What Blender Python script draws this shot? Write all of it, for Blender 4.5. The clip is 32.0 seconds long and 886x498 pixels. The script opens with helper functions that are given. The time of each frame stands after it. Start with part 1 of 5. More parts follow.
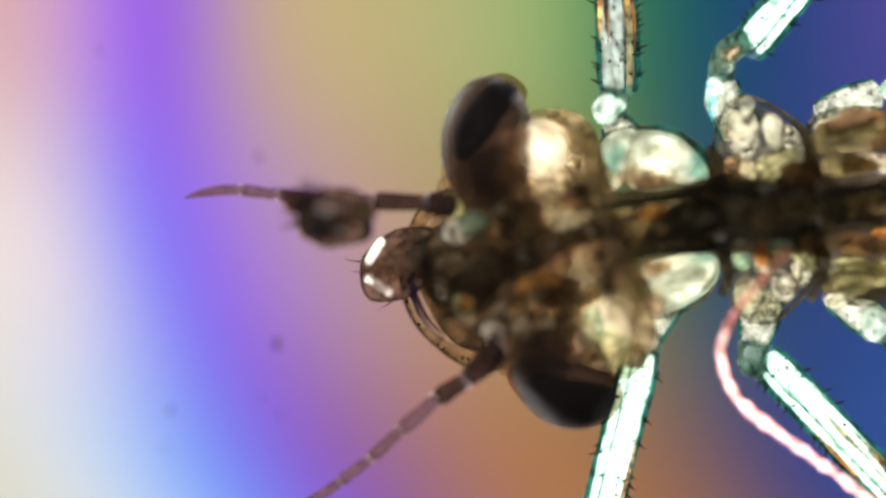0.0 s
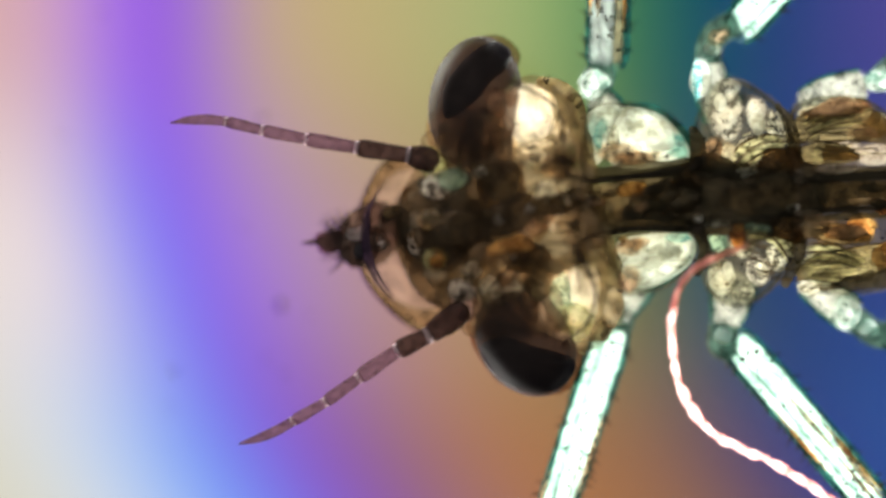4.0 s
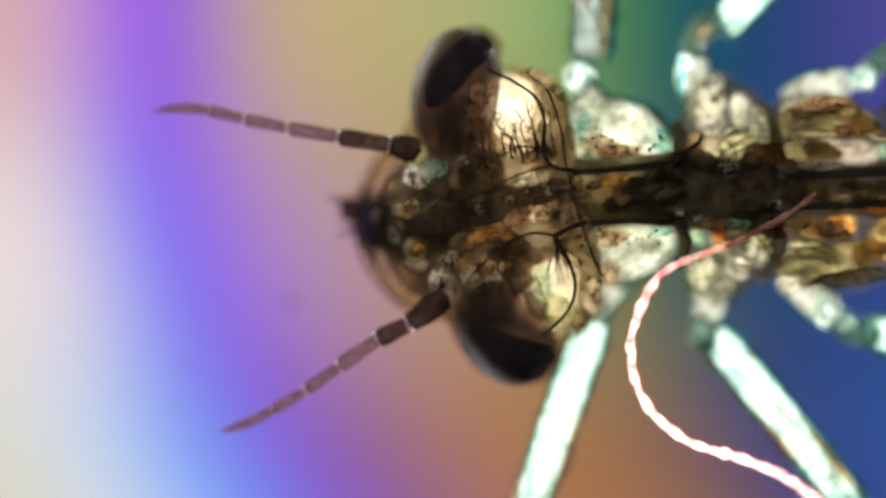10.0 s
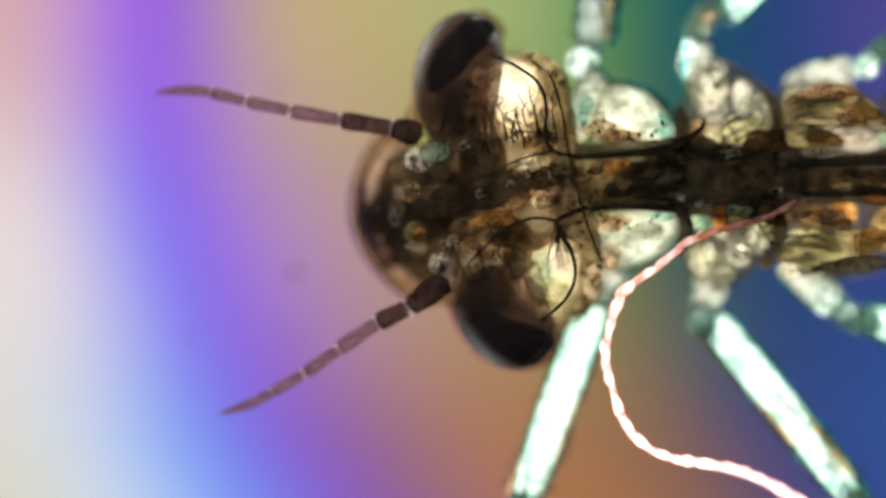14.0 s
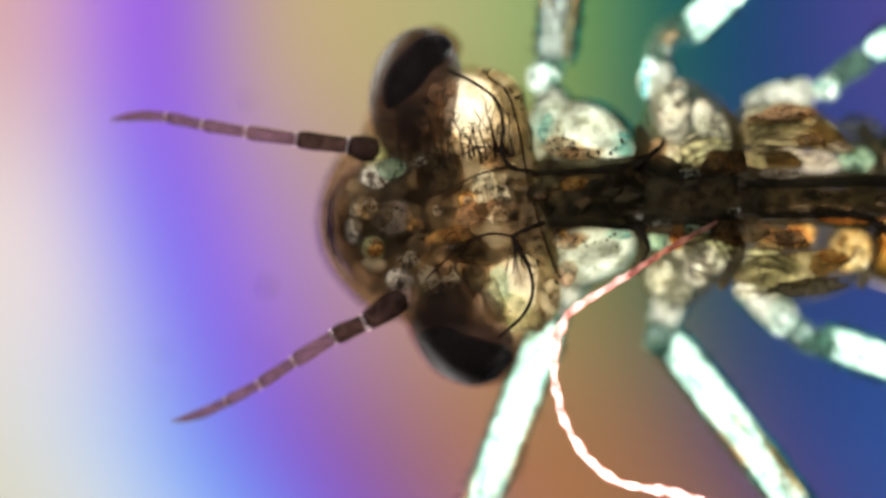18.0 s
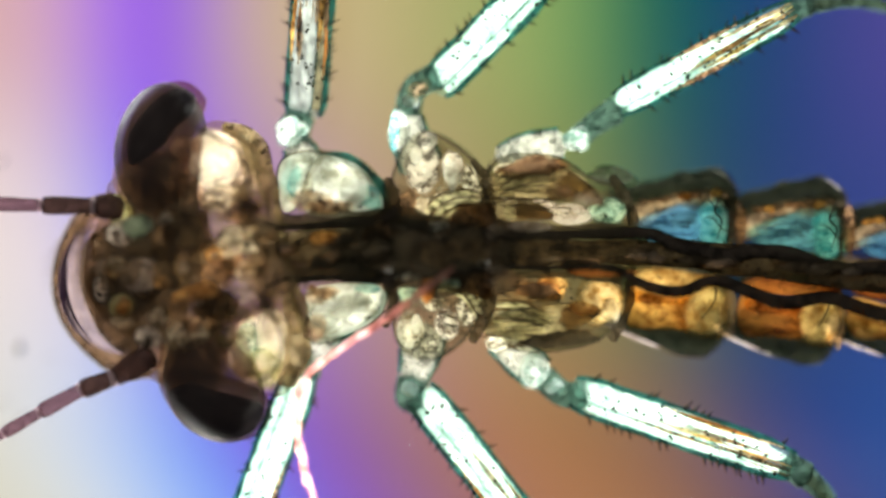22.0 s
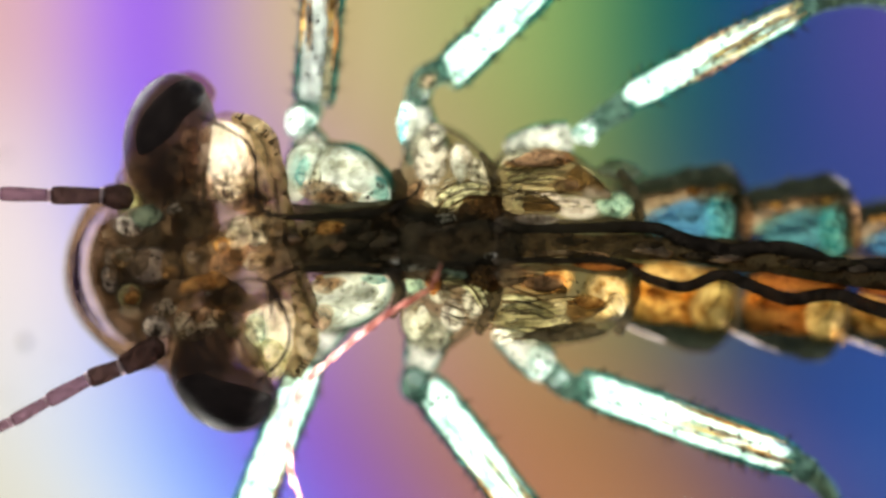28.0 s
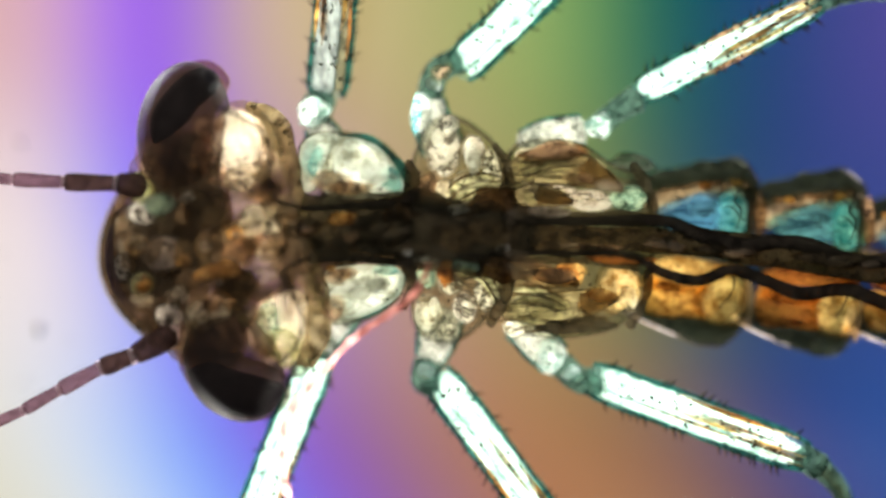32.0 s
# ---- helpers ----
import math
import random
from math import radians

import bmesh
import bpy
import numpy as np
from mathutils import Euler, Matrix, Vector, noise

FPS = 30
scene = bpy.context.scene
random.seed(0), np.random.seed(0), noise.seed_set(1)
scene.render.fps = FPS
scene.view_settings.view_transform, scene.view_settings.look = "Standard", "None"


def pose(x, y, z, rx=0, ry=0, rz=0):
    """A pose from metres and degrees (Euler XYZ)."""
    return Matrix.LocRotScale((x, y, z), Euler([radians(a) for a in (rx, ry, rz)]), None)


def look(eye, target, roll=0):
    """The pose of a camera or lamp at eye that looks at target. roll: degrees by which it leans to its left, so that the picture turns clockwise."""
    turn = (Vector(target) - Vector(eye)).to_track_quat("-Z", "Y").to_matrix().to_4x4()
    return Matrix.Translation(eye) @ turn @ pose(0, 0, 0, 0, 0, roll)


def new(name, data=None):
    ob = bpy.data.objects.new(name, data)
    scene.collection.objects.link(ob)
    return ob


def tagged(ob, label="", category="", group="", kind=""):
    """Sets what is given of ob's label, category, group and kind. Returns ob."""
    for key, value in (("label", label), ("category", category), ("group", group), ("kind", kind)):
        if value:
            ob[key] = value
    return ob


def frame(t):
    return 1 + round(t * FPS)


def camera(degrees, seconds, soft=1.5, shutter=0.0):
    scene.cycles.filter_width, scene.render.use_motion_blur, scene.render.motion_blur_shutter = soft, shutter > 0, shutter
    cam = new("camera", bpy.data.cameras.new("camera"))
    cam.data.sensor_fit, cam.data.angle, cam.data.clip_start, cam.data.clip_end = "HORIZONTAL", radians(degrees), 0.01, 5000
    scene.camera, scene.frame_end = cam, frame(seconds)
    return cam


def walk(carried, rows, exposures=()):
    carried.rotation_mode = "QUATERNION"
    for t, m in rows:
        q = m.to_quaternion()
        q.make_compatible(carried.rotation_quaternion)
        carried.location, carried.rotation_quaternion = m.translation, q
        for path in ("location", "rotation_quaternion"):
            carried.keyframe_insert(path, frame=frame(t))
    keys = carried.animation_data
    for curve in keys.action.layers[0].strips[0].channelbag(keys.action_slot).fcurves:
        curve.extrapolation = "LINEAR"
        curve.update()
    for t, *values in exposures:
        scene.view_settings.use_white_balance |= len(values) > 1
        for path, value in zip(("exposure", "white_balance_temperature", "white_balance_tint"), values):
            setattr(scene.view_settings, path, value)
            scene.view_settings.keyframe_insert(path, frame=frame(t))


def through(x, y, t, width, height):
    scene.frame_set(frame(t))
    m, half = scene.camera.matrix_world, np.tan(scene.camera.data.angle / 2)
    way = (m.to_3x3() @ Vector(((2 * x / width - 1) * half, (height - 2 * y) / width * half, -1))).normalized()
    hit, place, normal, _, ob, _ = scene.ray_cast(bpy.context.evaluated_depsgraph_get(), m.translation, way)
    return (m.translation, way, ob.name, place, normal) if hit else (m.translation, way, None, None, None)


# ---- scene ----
# A live damselfly nymph on a microscope slide, seen from above by transmitted light.
# Modelled as an enlargement, 0.4 m for one millimetre of the specimen.
U = 1e-3            # one plan unit, 2.5 micrometres of the specimen
HEIGHT = 12.0       # lens above the slide
LEVEL = 168 * U     # the plane in focus, through the nymph's back
cam = camera(2 * math.degrees(math.atan(784 * U / (HEIGHT - LEVEL))), 32.0, 3.0)
cam.data.dof.use_dof = True          # the shallow focus of a microscope
cam.data.dof.focus_distance = HEIGHT - 180 * U
cam.data.dof.aperture_fstop = 0.092
# the microscope is focused by raising and lowering it: time, height of the sharp plane over the slide
FOCUS = ((0.0, 112), (1.0, 114), (1.5, 150), (2.0, 196), (2.5, 198), (4.5, 140), (6.0, 138), (6.6, 132), (7.0, 62), (7.4, 108), (8.0, 116), (9.0, 118), (9.5, 132), (10.0, 198), (10.5, 196), (11.0, 152), (11.5, 160), (12.0, 186), (13.0, 192), (14.0, 196),
         (17.0, 194), (18.0, 194), (18.5, 176), (19.0, 166), (20.0, 152), (22.0, 140), (23.0, 148), (24.0, 156), (25.0, 158), (28.0, 166), (30.0, 160), (31.0, 160), (32.0, 146))
walk(cam, [(t, pose(0, 0, HEIGHT + (z - 180) * U)) for t, z in FOCUS],
     [(0.0, 0.0), (2.0, -0.04), (5.0, -0.07), (14.0, -0.07), (19.0, -0.05), (24.0, 0.0), (25.0, 0.05), (28.0, 0.08), (30.0, 0.01), (32.0, 0.03)])

# ---- light: the microscope's coloured field below, a condenser ring, an added top fill, a dim room ----
world = bpy.data.worlds.new("room")
scene.world = world
world.use_nodes = True
world.node_tree.nodes["Background"].inputs[0].default_value = (0.95, 0.97, 1.0, 1)
world.node_tree.nodes["Background"].inputs[1].default_value = 0.24


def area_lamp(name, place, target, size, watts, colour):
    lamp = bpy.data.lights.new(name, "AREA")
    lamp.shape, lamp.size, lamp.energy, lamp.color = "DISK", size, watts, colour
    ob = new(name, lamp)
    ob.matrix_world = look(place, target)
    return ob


AIM = (0, 0, 0.12)
POWER = 490
area_lamp("condenser_lamp", (-1.6, 1.2, -1.7), AIM, 0.9, POWER, (0.97, 1.0, 0.94))
area_lamp("condenser_lamp", (1.7, -1.1, -1.7), AIM, 0.9, POWER, (1.0, 0.95, 0.86))
area_lamp("condenser_lamp", (1.2, 1.6, -1.7), AIM, 0.9, POWER * 0.8, (0.94, 1.0, 0.95))
area_lamp("condenser_lamp", (-1.2, -1.6, -1.7), AIM, 0.9, POWER * 0.8, (1.0, 0.97, 0.92))
# added fill from above, lifts the dark parts of a specimen lit from below
area_lamp("top_fill_lamp", (-1.0, 1.6, 3.6), AIM, 1.2, 100, (1.0, 0.98, 0.95))


# ---- helpers of this scene ----
def P(x, y, z=0.0):
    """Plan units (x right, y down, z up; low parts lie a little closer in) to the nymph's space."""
    k = 4.632 / (4.8 - z * U) * U
    return Vector(((x - 784) * k, (441 - y) * k, z * U))


def Q(a, b, z=0.0):
    """Head units (a forward, b to the nymph's right, z up) to the head's space."""
    return Vector((a * U, -b * U, z * U))


def lin(c):
    return tuple((v / 255 / 12.92) if v / 255 <= 0.04045 else ((v / 255 + 0.055) / 1.055) ** 2.4 for v in c)


def part(name, bm, material, parent=None, label=""):
    bmesh.ops.recalc_face_normals(bm, faces=bm.faces[:])
    me = bpy.data.meshes.new(name)
    bm.to_mesh(me)
    bm.free()
    for p in me.polygons:
        p.use_smooth = True
    me.materials.append(material)
    ob = new(name, me)
    ob.parent = parent
    if label:
        tagged(ob, label)
    return ob


def spline(pts, sub=5):
    """Catmull-Rom through tuples of any width."""
    pts = [np.array(p, float) for p in pts]
    if len(pts) == 2:
        return [pts[0] + (pts[1] - pts[0]) * k / sub for k in range(sub + 1)]
    ext = [2 * pts[0] - pts[1]] + pts + [2 * pts[-1] - pts[-2]]
    out = []
    for i in range(1, len(ext) - 2):
        p0, p1, p2, p3 = ext[i - 1:i + 3]
        for k in range(sub):
            t = k / sub
            out.append(0.5 * (2 * p1 + (p2 - p0) * t + (2 * p0 - 5 * p1 + 4 * p2 - p3) * t * t + (3 * p1 - p0 - 3 * p2 + p3) * t ** 3))
    return out + [pts[-1]]


def loft(pts, sp=P, flat=1.0, seg=10, sub=5, bm=None, rough=0.0, ends=0.45):
    """A closed tube through (x, y, z, r): r across, r * flat high, with rounded ends."""
    bm = bm or bmesh.new()
    row = spline(pts, sub)
    rings = []
    n = len(row)
    for i, (x, y, z, r) in enumerate(row):
        a, b = row[max(i - 1, 0)], row[min(i + 1, n - 1)]
        d = np.array([b[0] - a[0], b[1] - a[1], b[2] - a[2]])
        d = d / (np.linalg.norm(d) + 1e-9)
        side = np.array([-d[1], d[0], 0.0])
        k = np.linalg.norm(side)
        side = side / k if k > 0.05 else np.array([0.0, 1.0, 0.0])
        up = np.cross(d, side)
        r = max(r, 0.15)
        ring = []
        for s in range(seg):
            w = 2 * math.pi * s / seg
            q = np.array([x, y, z]) + r * math.cos(w) * side + r * flat * math.sin(w) * up
            if rough:
                q = q + rough * r * noise.noise(Vector(q * 0.03)) * (math.cos(w) * side + math.sin(w) * up)
            ring.append(bm.verts.new(sp(*q)))
        rings.append(ring)
        if i in (0, n - 1):
            tip = np.array([x, y, z]) + d * r * ends * (-1 if i == 0 else 1)
            rings[-1].append(bm.verts.new(sp(*tip)))
    for i in range(n - 1):
        for s in range(seg):
            t = (s + 1) % seg
            bm.faces.new((rings[i][s], rings[i][t], rings[i + 1][t], rings[i + 1][s]))
    for e in (0, -1):
        for s in range(seg):
            bm.faces.new((rings[e][s], rings[e][(s + 1) % seg], rings[e][seg]))
    return bm


def smooth_ring(ctrl, sub=6):
    """A closed smooth outline through control points."""
    c = [np.array(p, float) for p in ctrl]
    m = len(c)
    out = []
    for i in range(m):
        p0, p1, p2, p3 = c[i - 1], c[i], c[(i + 1) % m], c[(i + 2) % m]
        for k in range(sub):
            t = k / sub
            out.append(0.5 * (2 * p1 + (p2 - p0) * t + (2 * p0 - 5 * p1 + 4 * p2 - p3) * t * t + (3 * p1 - p0 - 3 * p2 + p3) * t ** 3))
    return out


def sheet(outline, z, top, sp=P, rings=7, lump=0.0, freq=0.03):
    """A thin arched membrane over a closed outline."""
    bm = bmesh.new()
    c = sum(outline) / len(outline)
    rows = []
    for k in range(rings + 1):
        s = 1 - k / rings
        rows.append([bm.verts.new(sp(*(c + (o - c) * s), z + top * (1 - s * s) * (1 + lump * noise.noise(Vector((*((c + (o - c) * s) * freq), 3.0)))))) for o in (outline if k < rings else [c])])
    m = len(outline)
    for k in range(rings - 1):
        for i in range(m):
            j = (i + 1) % m
            bm.faces.new((rows[k][i], rows[k][j], rows[k + 1][j], rows[k + 1][i]))
    for i in range(m):
        bm.faces.new((rows[rings - 1][i], rows[rings - 1][(i + 1) % m], rows[rings][0]))
    return bm


def pillow(outline, z, top, bottom, sp=P, rings=7, lump=0.0, freq=0.03, edge=0.5, bm=None):
    """A domed body over a closed outline: top above z, bottom below it."""
    bm = bm or bmesh.new()
    c = sum(outline) / len(outline)
    m = len(outline)

    def layer(h):
        out = []
        for k in range(rings + 1):
            s = math.sin(0.5 * math.pi * (1 - k / (rings + 0.0)))
            lift = (1 - s * s) ** edge
            row = []
            for o in outline if k < rings else [c]:
                q = c + (o - c) * s
                n = lump * noise.noise(Vector((q[0] * freq, q[1] * freq, h * 0.01 + z * 0.02))) if lump else 0.0
                row.append((q[0], q[1], z + h * lift * (1 + n)))
            out.append(row)
        return out

    up, low = layer(top), layer(-bottom)
    vu = [[bm.verts.new(sp(*q)) for q in row] for row in up]
    vl = [vu[0]] + [[bm.verts.new(sp(*q)) for q in row] for row in low[1:]]
    for v in (vu, vl):
        for k in range(rings - 1):
            for i in range(m):
                j = (i + 1) % m
                bm.faces.new((v[k][i], v[k][j], v[k + 1][j], v[k + 1][i]))
        for i in range(m):
            bm.faces.new((v[rings - 1][i], v[rings - 1][(i + 1) % m], v[rings][0]))
    return bm


def oval(x, y, rx, ry, turn=0.0, wob=0.0, n=28, seed=0.0):
    """An oval outline, its edge uneven by wob."""
    out = []
    ca, sa = math.cos(radians(turn)), math.sin(radians(turn))
    for i in range(n):
        w = 2 * math.pi * i / n
        k = 1 + wob * noise.noise(Vector((1.3 * math.cos(w) + seed, 1.3 * math.sin(w), seed * 0.7)))
        u, v = rx * k * math.cos(w), ry * k * math.sin(w)
        out.append(np.array([x + u * ca - v * sa, y + u * sa + v * ca]))
    return out


# ---- materials ----
def tissue(name, dark, light, clear=0.3, clear_tint=(1, 1, 1), through=0.5, gloss=0.4, grain=40.0, fine=8.0, blotch=0.5, relief=0.3, spots=0.0, stretch=(1, 1, 1), whorl=0.0, speckle=0.0, shine=0.0):
    """Living tissue or cuticle: two tones in blotches, fine grain, partly see-through, lit from both sides."""
    m = bpy.data.materials.new(name)
    m.use_nodes = True
    nt = m.node_tree
    nt.nodes.clear()
    N, L = nt.nodes.new, nt.links.new
    tc = N("ShaderNodeTexCoord")
    mp = N("ShaderNodeMapping")
    mp.inputs["Scale"].default_value = stretch
    L(tc.outputs["Object"], mp.inputs["Vector"])

    def noise_node(size, detail):
        n = N("ShaderNodeTexNoise")
        n.inputs["Scale"].default_value = 1 / (size * U)
        n.inputs["Detail"].default_value = detail
        n.inputs["Roughness"].default_value = 0.6
        L(mp.outputs["Vector"], n.inputs["Vector"])
        return n.outputs["Fac"]

    big, small = noise_node(grain, 4.0), noise_node(fine, 3.0)
    span = N("ShaderNodeMapRange")
    span.inputs[1].default_value, span.inputs[2].default_value = 0.5 - 0.5 * (1.02 - blotch) * 0.6, 0.5 + 0.5 * (1.02 - blotch) * 0.6
    L(big, span.inputs[0])
    add = N("ShaderNodeMath")
    add.operation = "MULTIPLY_ADD"
    L(small, add.inputs[0])
    add.inputs[1].default_value = 1.1
    L(span.outputs[0], add.inputs[2])
    sub = N("ShaderNodeMath")
    sub.operation = "SUBTRACT"
    sub.use_clamp = True
    L(add.outputs[0], sub.inputs[0])
    sub.inputs[1].default_value = 0.55
    mix = N("ShaderNodeMix")
    mix.data_type = "RGBA"
    mix.inputs["A"].default_value = (*dark, 1)
    mix.inputs["B"].default_value = (*light, 1)
    L(sub.outputs[0], mix.inputs["Factor"])
    colour = mix.outputs["Result"]
    if whorl:
        wv = N("ShaderNodeTexWave")
        wv.inputs["Scale"].default_value = 1 / (whorl * 3.2 * U)
        wv.inputs["Distortion"].default_value = 14.0
        wv.inputs["Detail"].default_value = 2.0
        wv.inputs["Detail Scale"].default_value = 0.55
        L(mp.outputs["Vector"], wv.inputs["Vector"])
        wr = N("ShaderNodeMapRange")
        wr.inputs[1].default_value, wr.inputs[2].default_value, wr.inputs[3].default_value, wr.inputs[4].default_value = 0.05, 0.5, 0.45, 0.0
        L(wv.outputs["Fac"], wr.inputs[0])
        m3 = N("ShaderNodeMix")
        m3.data_type = "RGBA"
        L(wr.outputs[0], m3.inputs["Factor"])
        L(colour, m3.inputs["A"])
        m3.inputs["B"].default_value = (dark[0] * 0.45, dark[1] * 0.42, dark[2] * 0.4, 1)
        colour = m3.outputs["Result"]
    if speckle:
        sp = noise_node(13.0, 5.0)
        sr = N("ShaderNodeMapRange")
        sr.inputs[1].default_value, sr.inputs[2].default_value, sr.inputs[3].default_value, sr.inputs[4].default_value = 0.54, 0.66, 0.0, speckle
        L(sp, sr.inputs[0])
        m4 = N("ShaderNodeMix")
        m4.data_type = "RGBA"
        L(sr.outputs[0], m4.inputs["Factor"])
        L(colour, m4.inputs["A"])
        m4.inputs["B"].default_value = (dark[0] * 0.3, dark[1] * 0.27, dark[2] * 0.25, 1)
        colour = m4.outputs["Result"]
    if spots:
        v = N("ShaderNodeTexVoronoi")
        v.inputs["Scale"].default_value = 1 / (26 * U)
        L(tc.outputs["Object"], v.inputs["Vector"])
        lt = N("ShaderNodeMath")
        lt.operation = "LESS_THAN"
        L(v.outputs["Distance"], lt.inputs[0])
        lt.inputs[1].default_value = spots
        m2 = N("ShaderNodeMix")
        m2.data_type = "RGBA"
        L(lt.outputs[0], m2.inputs["Factor"])
        L(colour, m2.inputs["A"])
        m2.inputs["B"].default_value = (dark[0] * 0.25, dark[1] * 0.22, dark[2] * 0.2, 1)
        colour = m2.outputs["Result"]
    bump = N("ShaderNodeBump")
    bump.inputs["Strength"].default_value = relief
    bump.inputs["Distance"].default_value = 3 * U
    L(small, bump.inputs["Height"])
    pr = N("ShaderNodeBsdfPrincipled")
    pr.inputs["Roughness"].default_value = gloss + 0.15
    pr.inputs["Specular IOR Level"].default_value = shine
    L(colour, pr.inputs["Base Color"])
    L(bump.outputs[0], pr.inputs["Normal"])
    tl = N("ShaderNodeBsdfTranslucent")
    L(colour, tl.inputs["Color"])
    L(bump.outputs[0], tl.inputs["Normal"])
    body = N("ShaderNodeMixShader")
    body.inputs[0].default_value = through
    L(pr.outputs[0], body.inputs[1])
    L(tl.outputs[0], body.inputs[2])
    out = N("ShaderNodeOutputMaterial")
    if clear <= 0:
        L(body.outputs[0], out.inputs[0])
        return m
    tr = N("ShaderNodeBsdfTransparent")
    tr.inputs[0].default_value = (*clear_tint, 1)
    fac = N("ShaderNodeMath")
    fac.operation = "MULTIPLY_ADD"
    fac.use_clamp = True
    L(sub.outputs[0], fac.inputs[0])
    fac.inputs[1].default_value = 0.35 * min(clear, 1 - clear) * 2
    fac.inputs[2].default_value = clear - 0.35 * min(clear, 1 - clear)
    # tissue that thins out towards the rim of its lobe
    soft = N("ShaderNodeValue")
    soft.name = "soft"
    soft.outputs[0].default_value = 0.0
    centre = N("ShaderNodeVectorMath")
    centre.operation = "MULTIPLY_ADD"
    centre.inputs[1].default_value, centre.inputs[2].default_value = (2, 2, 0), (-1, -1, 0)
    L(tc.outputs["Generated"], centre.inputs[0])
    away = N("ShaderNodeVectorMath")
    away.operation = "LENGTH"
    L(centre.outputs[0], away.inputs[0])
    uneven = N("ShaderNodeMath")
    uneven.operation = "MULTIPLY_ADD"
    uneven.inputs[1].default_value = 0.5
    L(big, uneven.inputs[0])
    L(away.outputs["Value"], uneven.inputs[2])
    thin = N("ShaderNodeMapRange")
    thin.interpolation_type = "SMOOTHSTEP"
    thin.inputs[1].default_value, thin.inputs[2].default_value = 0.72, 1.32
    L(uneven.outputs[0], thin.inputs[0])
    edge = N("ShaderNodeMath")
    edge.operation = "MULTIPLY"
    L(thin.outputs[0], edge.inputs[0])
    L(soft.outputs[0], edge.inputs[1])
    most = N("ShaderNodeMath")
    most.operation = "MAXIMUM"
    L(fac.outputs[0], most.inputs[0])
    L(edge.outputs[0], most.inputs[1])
    last = N("ShaderNodeMixShader")
    L(most.outputs[0], last.inputs[0])
    L(body.outputs[0], last.inputs[1])
    L(tr.outputs[0], last.inputs[2])
    L(last.outputs[0], out.inputs[0])
    return m


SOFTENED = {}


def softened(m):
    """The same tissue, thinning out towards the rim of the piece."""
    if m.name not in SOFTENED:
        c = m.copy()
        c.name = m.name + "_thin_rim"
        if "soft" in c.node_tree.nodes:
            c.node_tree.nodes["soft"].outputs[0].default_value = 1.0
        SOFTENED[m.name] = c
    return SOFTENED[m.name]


CUTICLE = tissue("head_cuticle", (0.03, 0.021, 0.013), (0.13, 0.10, 0.07), 0.80, (0.92, 0.87, 0.80), 0.45, 0.35, 30, 8, 0.65, speckle=0.7)
COLLAR = tissue("collar_cuticle", (0.06, 0.042, 0.02), (0.40, 0.33, 0.20), 0.45, (0.92, 0.87, 0.74), 0.6, 0.4, 20, 6, 0.65, spots=0.18, speckle=0.8)
FILL = tissue("dark_filling", (0.016, 0.012, 0.006), (0.15, 0.11, 0.065), 0.80, (0.88, 0.81, 0.72), 0.7, 0.5, 26, 8, 0.65)
PACKING = tissue("brown_packing_tissue", (0.014, 0.009, 0.005), (0.15, 0.095, 0.05), 0.26, (0.64, 0.50, 0.36), 0.7, 0.5, 24, 8, 0.65, speckle=0.5)
BROWN = tissue("brown_tissue", (0.028, 0.022, 0.014), (0.28, 0.225, 0.15), 0.40, (0.86, 0.78, 0.66), 0.65, 0.4, 28, 8, 0.7, speckle=0.5)
UMBER = tissue("umber_muscle", (0.05, 0.037, 0.025), (0.42, 0.335, 0.24), 0.46, (0.90, 0.81, 0.71), 0.65, 0.45, 16, 5, 0.65, stretch=(1, 3, 1), speckle=0.5)
AMBER = tissue("amber_tissue", (0.24, 0.10, 0.022), (0.92, 0.58, 0.22), 0.28, (1, 0.84, 0.55), 0.65, 0.35, 28, 8, 0.65, speckle=0.7)
CREAM = tissue("cream_fat_body", (0.14, 0.11, 0.06), (0.96, 0.93, 0.80), 0.40, (1, 0.98, 0.90), 0.65, 0.3, 24, 8, 0.7, speckle=0.8)
WHITE = tissue("white_muscle", (0.74, 0.74, 0.66), (0.97, 0.97, 0.94), 0.42, (1, 1, 0.99), 0.7, 0.3, 30, 7, 0.6, speckle=0.3)
OLIVE = tissue("olive_fat_body", (0.16, 0.17, 0.06), (0.82, 0.86, 0.52), 0.44, (0.97, 1, 0.86), 0.65, 0.3, 26, 7, 0.65, speckle=0.6)
SEA = tissue("sea_green_tissue", (0.07, 0.14, 0.11), (0.56, 0.78, 0.64), 0.38, (0.86, 1, 0.94), 0.65, 0.3, 22, 7, 0.7, speckle=0.75)
BLUE = tissue("blue_cell", (0.008, 0.04, 0.11), (0.12, 0.32, 0.54), 0.36, (0.50, 0.78, 1), 0.65, 0.3, 22, 9, 0.6, stretch=(0.5, 2.0, 1), speckle=0.5)
TEAL = tissue("teal_cell", (0.008, 0.04, 0.06), (0.14, 0.35, 0.38), 0.36, (0.55, 0.95, 0.95), 0.65, 0.3, 22, 9, 0.6, stretch=(0.5, 2.0, 1), speckle=0.5)
MURK = tissue("dark_olive_gut", (0.018, 0.014, 0.009), (0.10, 0.077, 0.045), 0.18, (0.62, 0.52, 0.40), 0.6, 0.5, 26, 8, 0.65, speckle=0.4)
HAZE = tissue("tan_fat_sheet", (0.16, 0.115, 0.06), (0.80, 0.70, 0.54), 0.48, (0.96, 0.90, 0.80), 0.65, 0.3, 30, 8, 0.75, speckle=0.7)
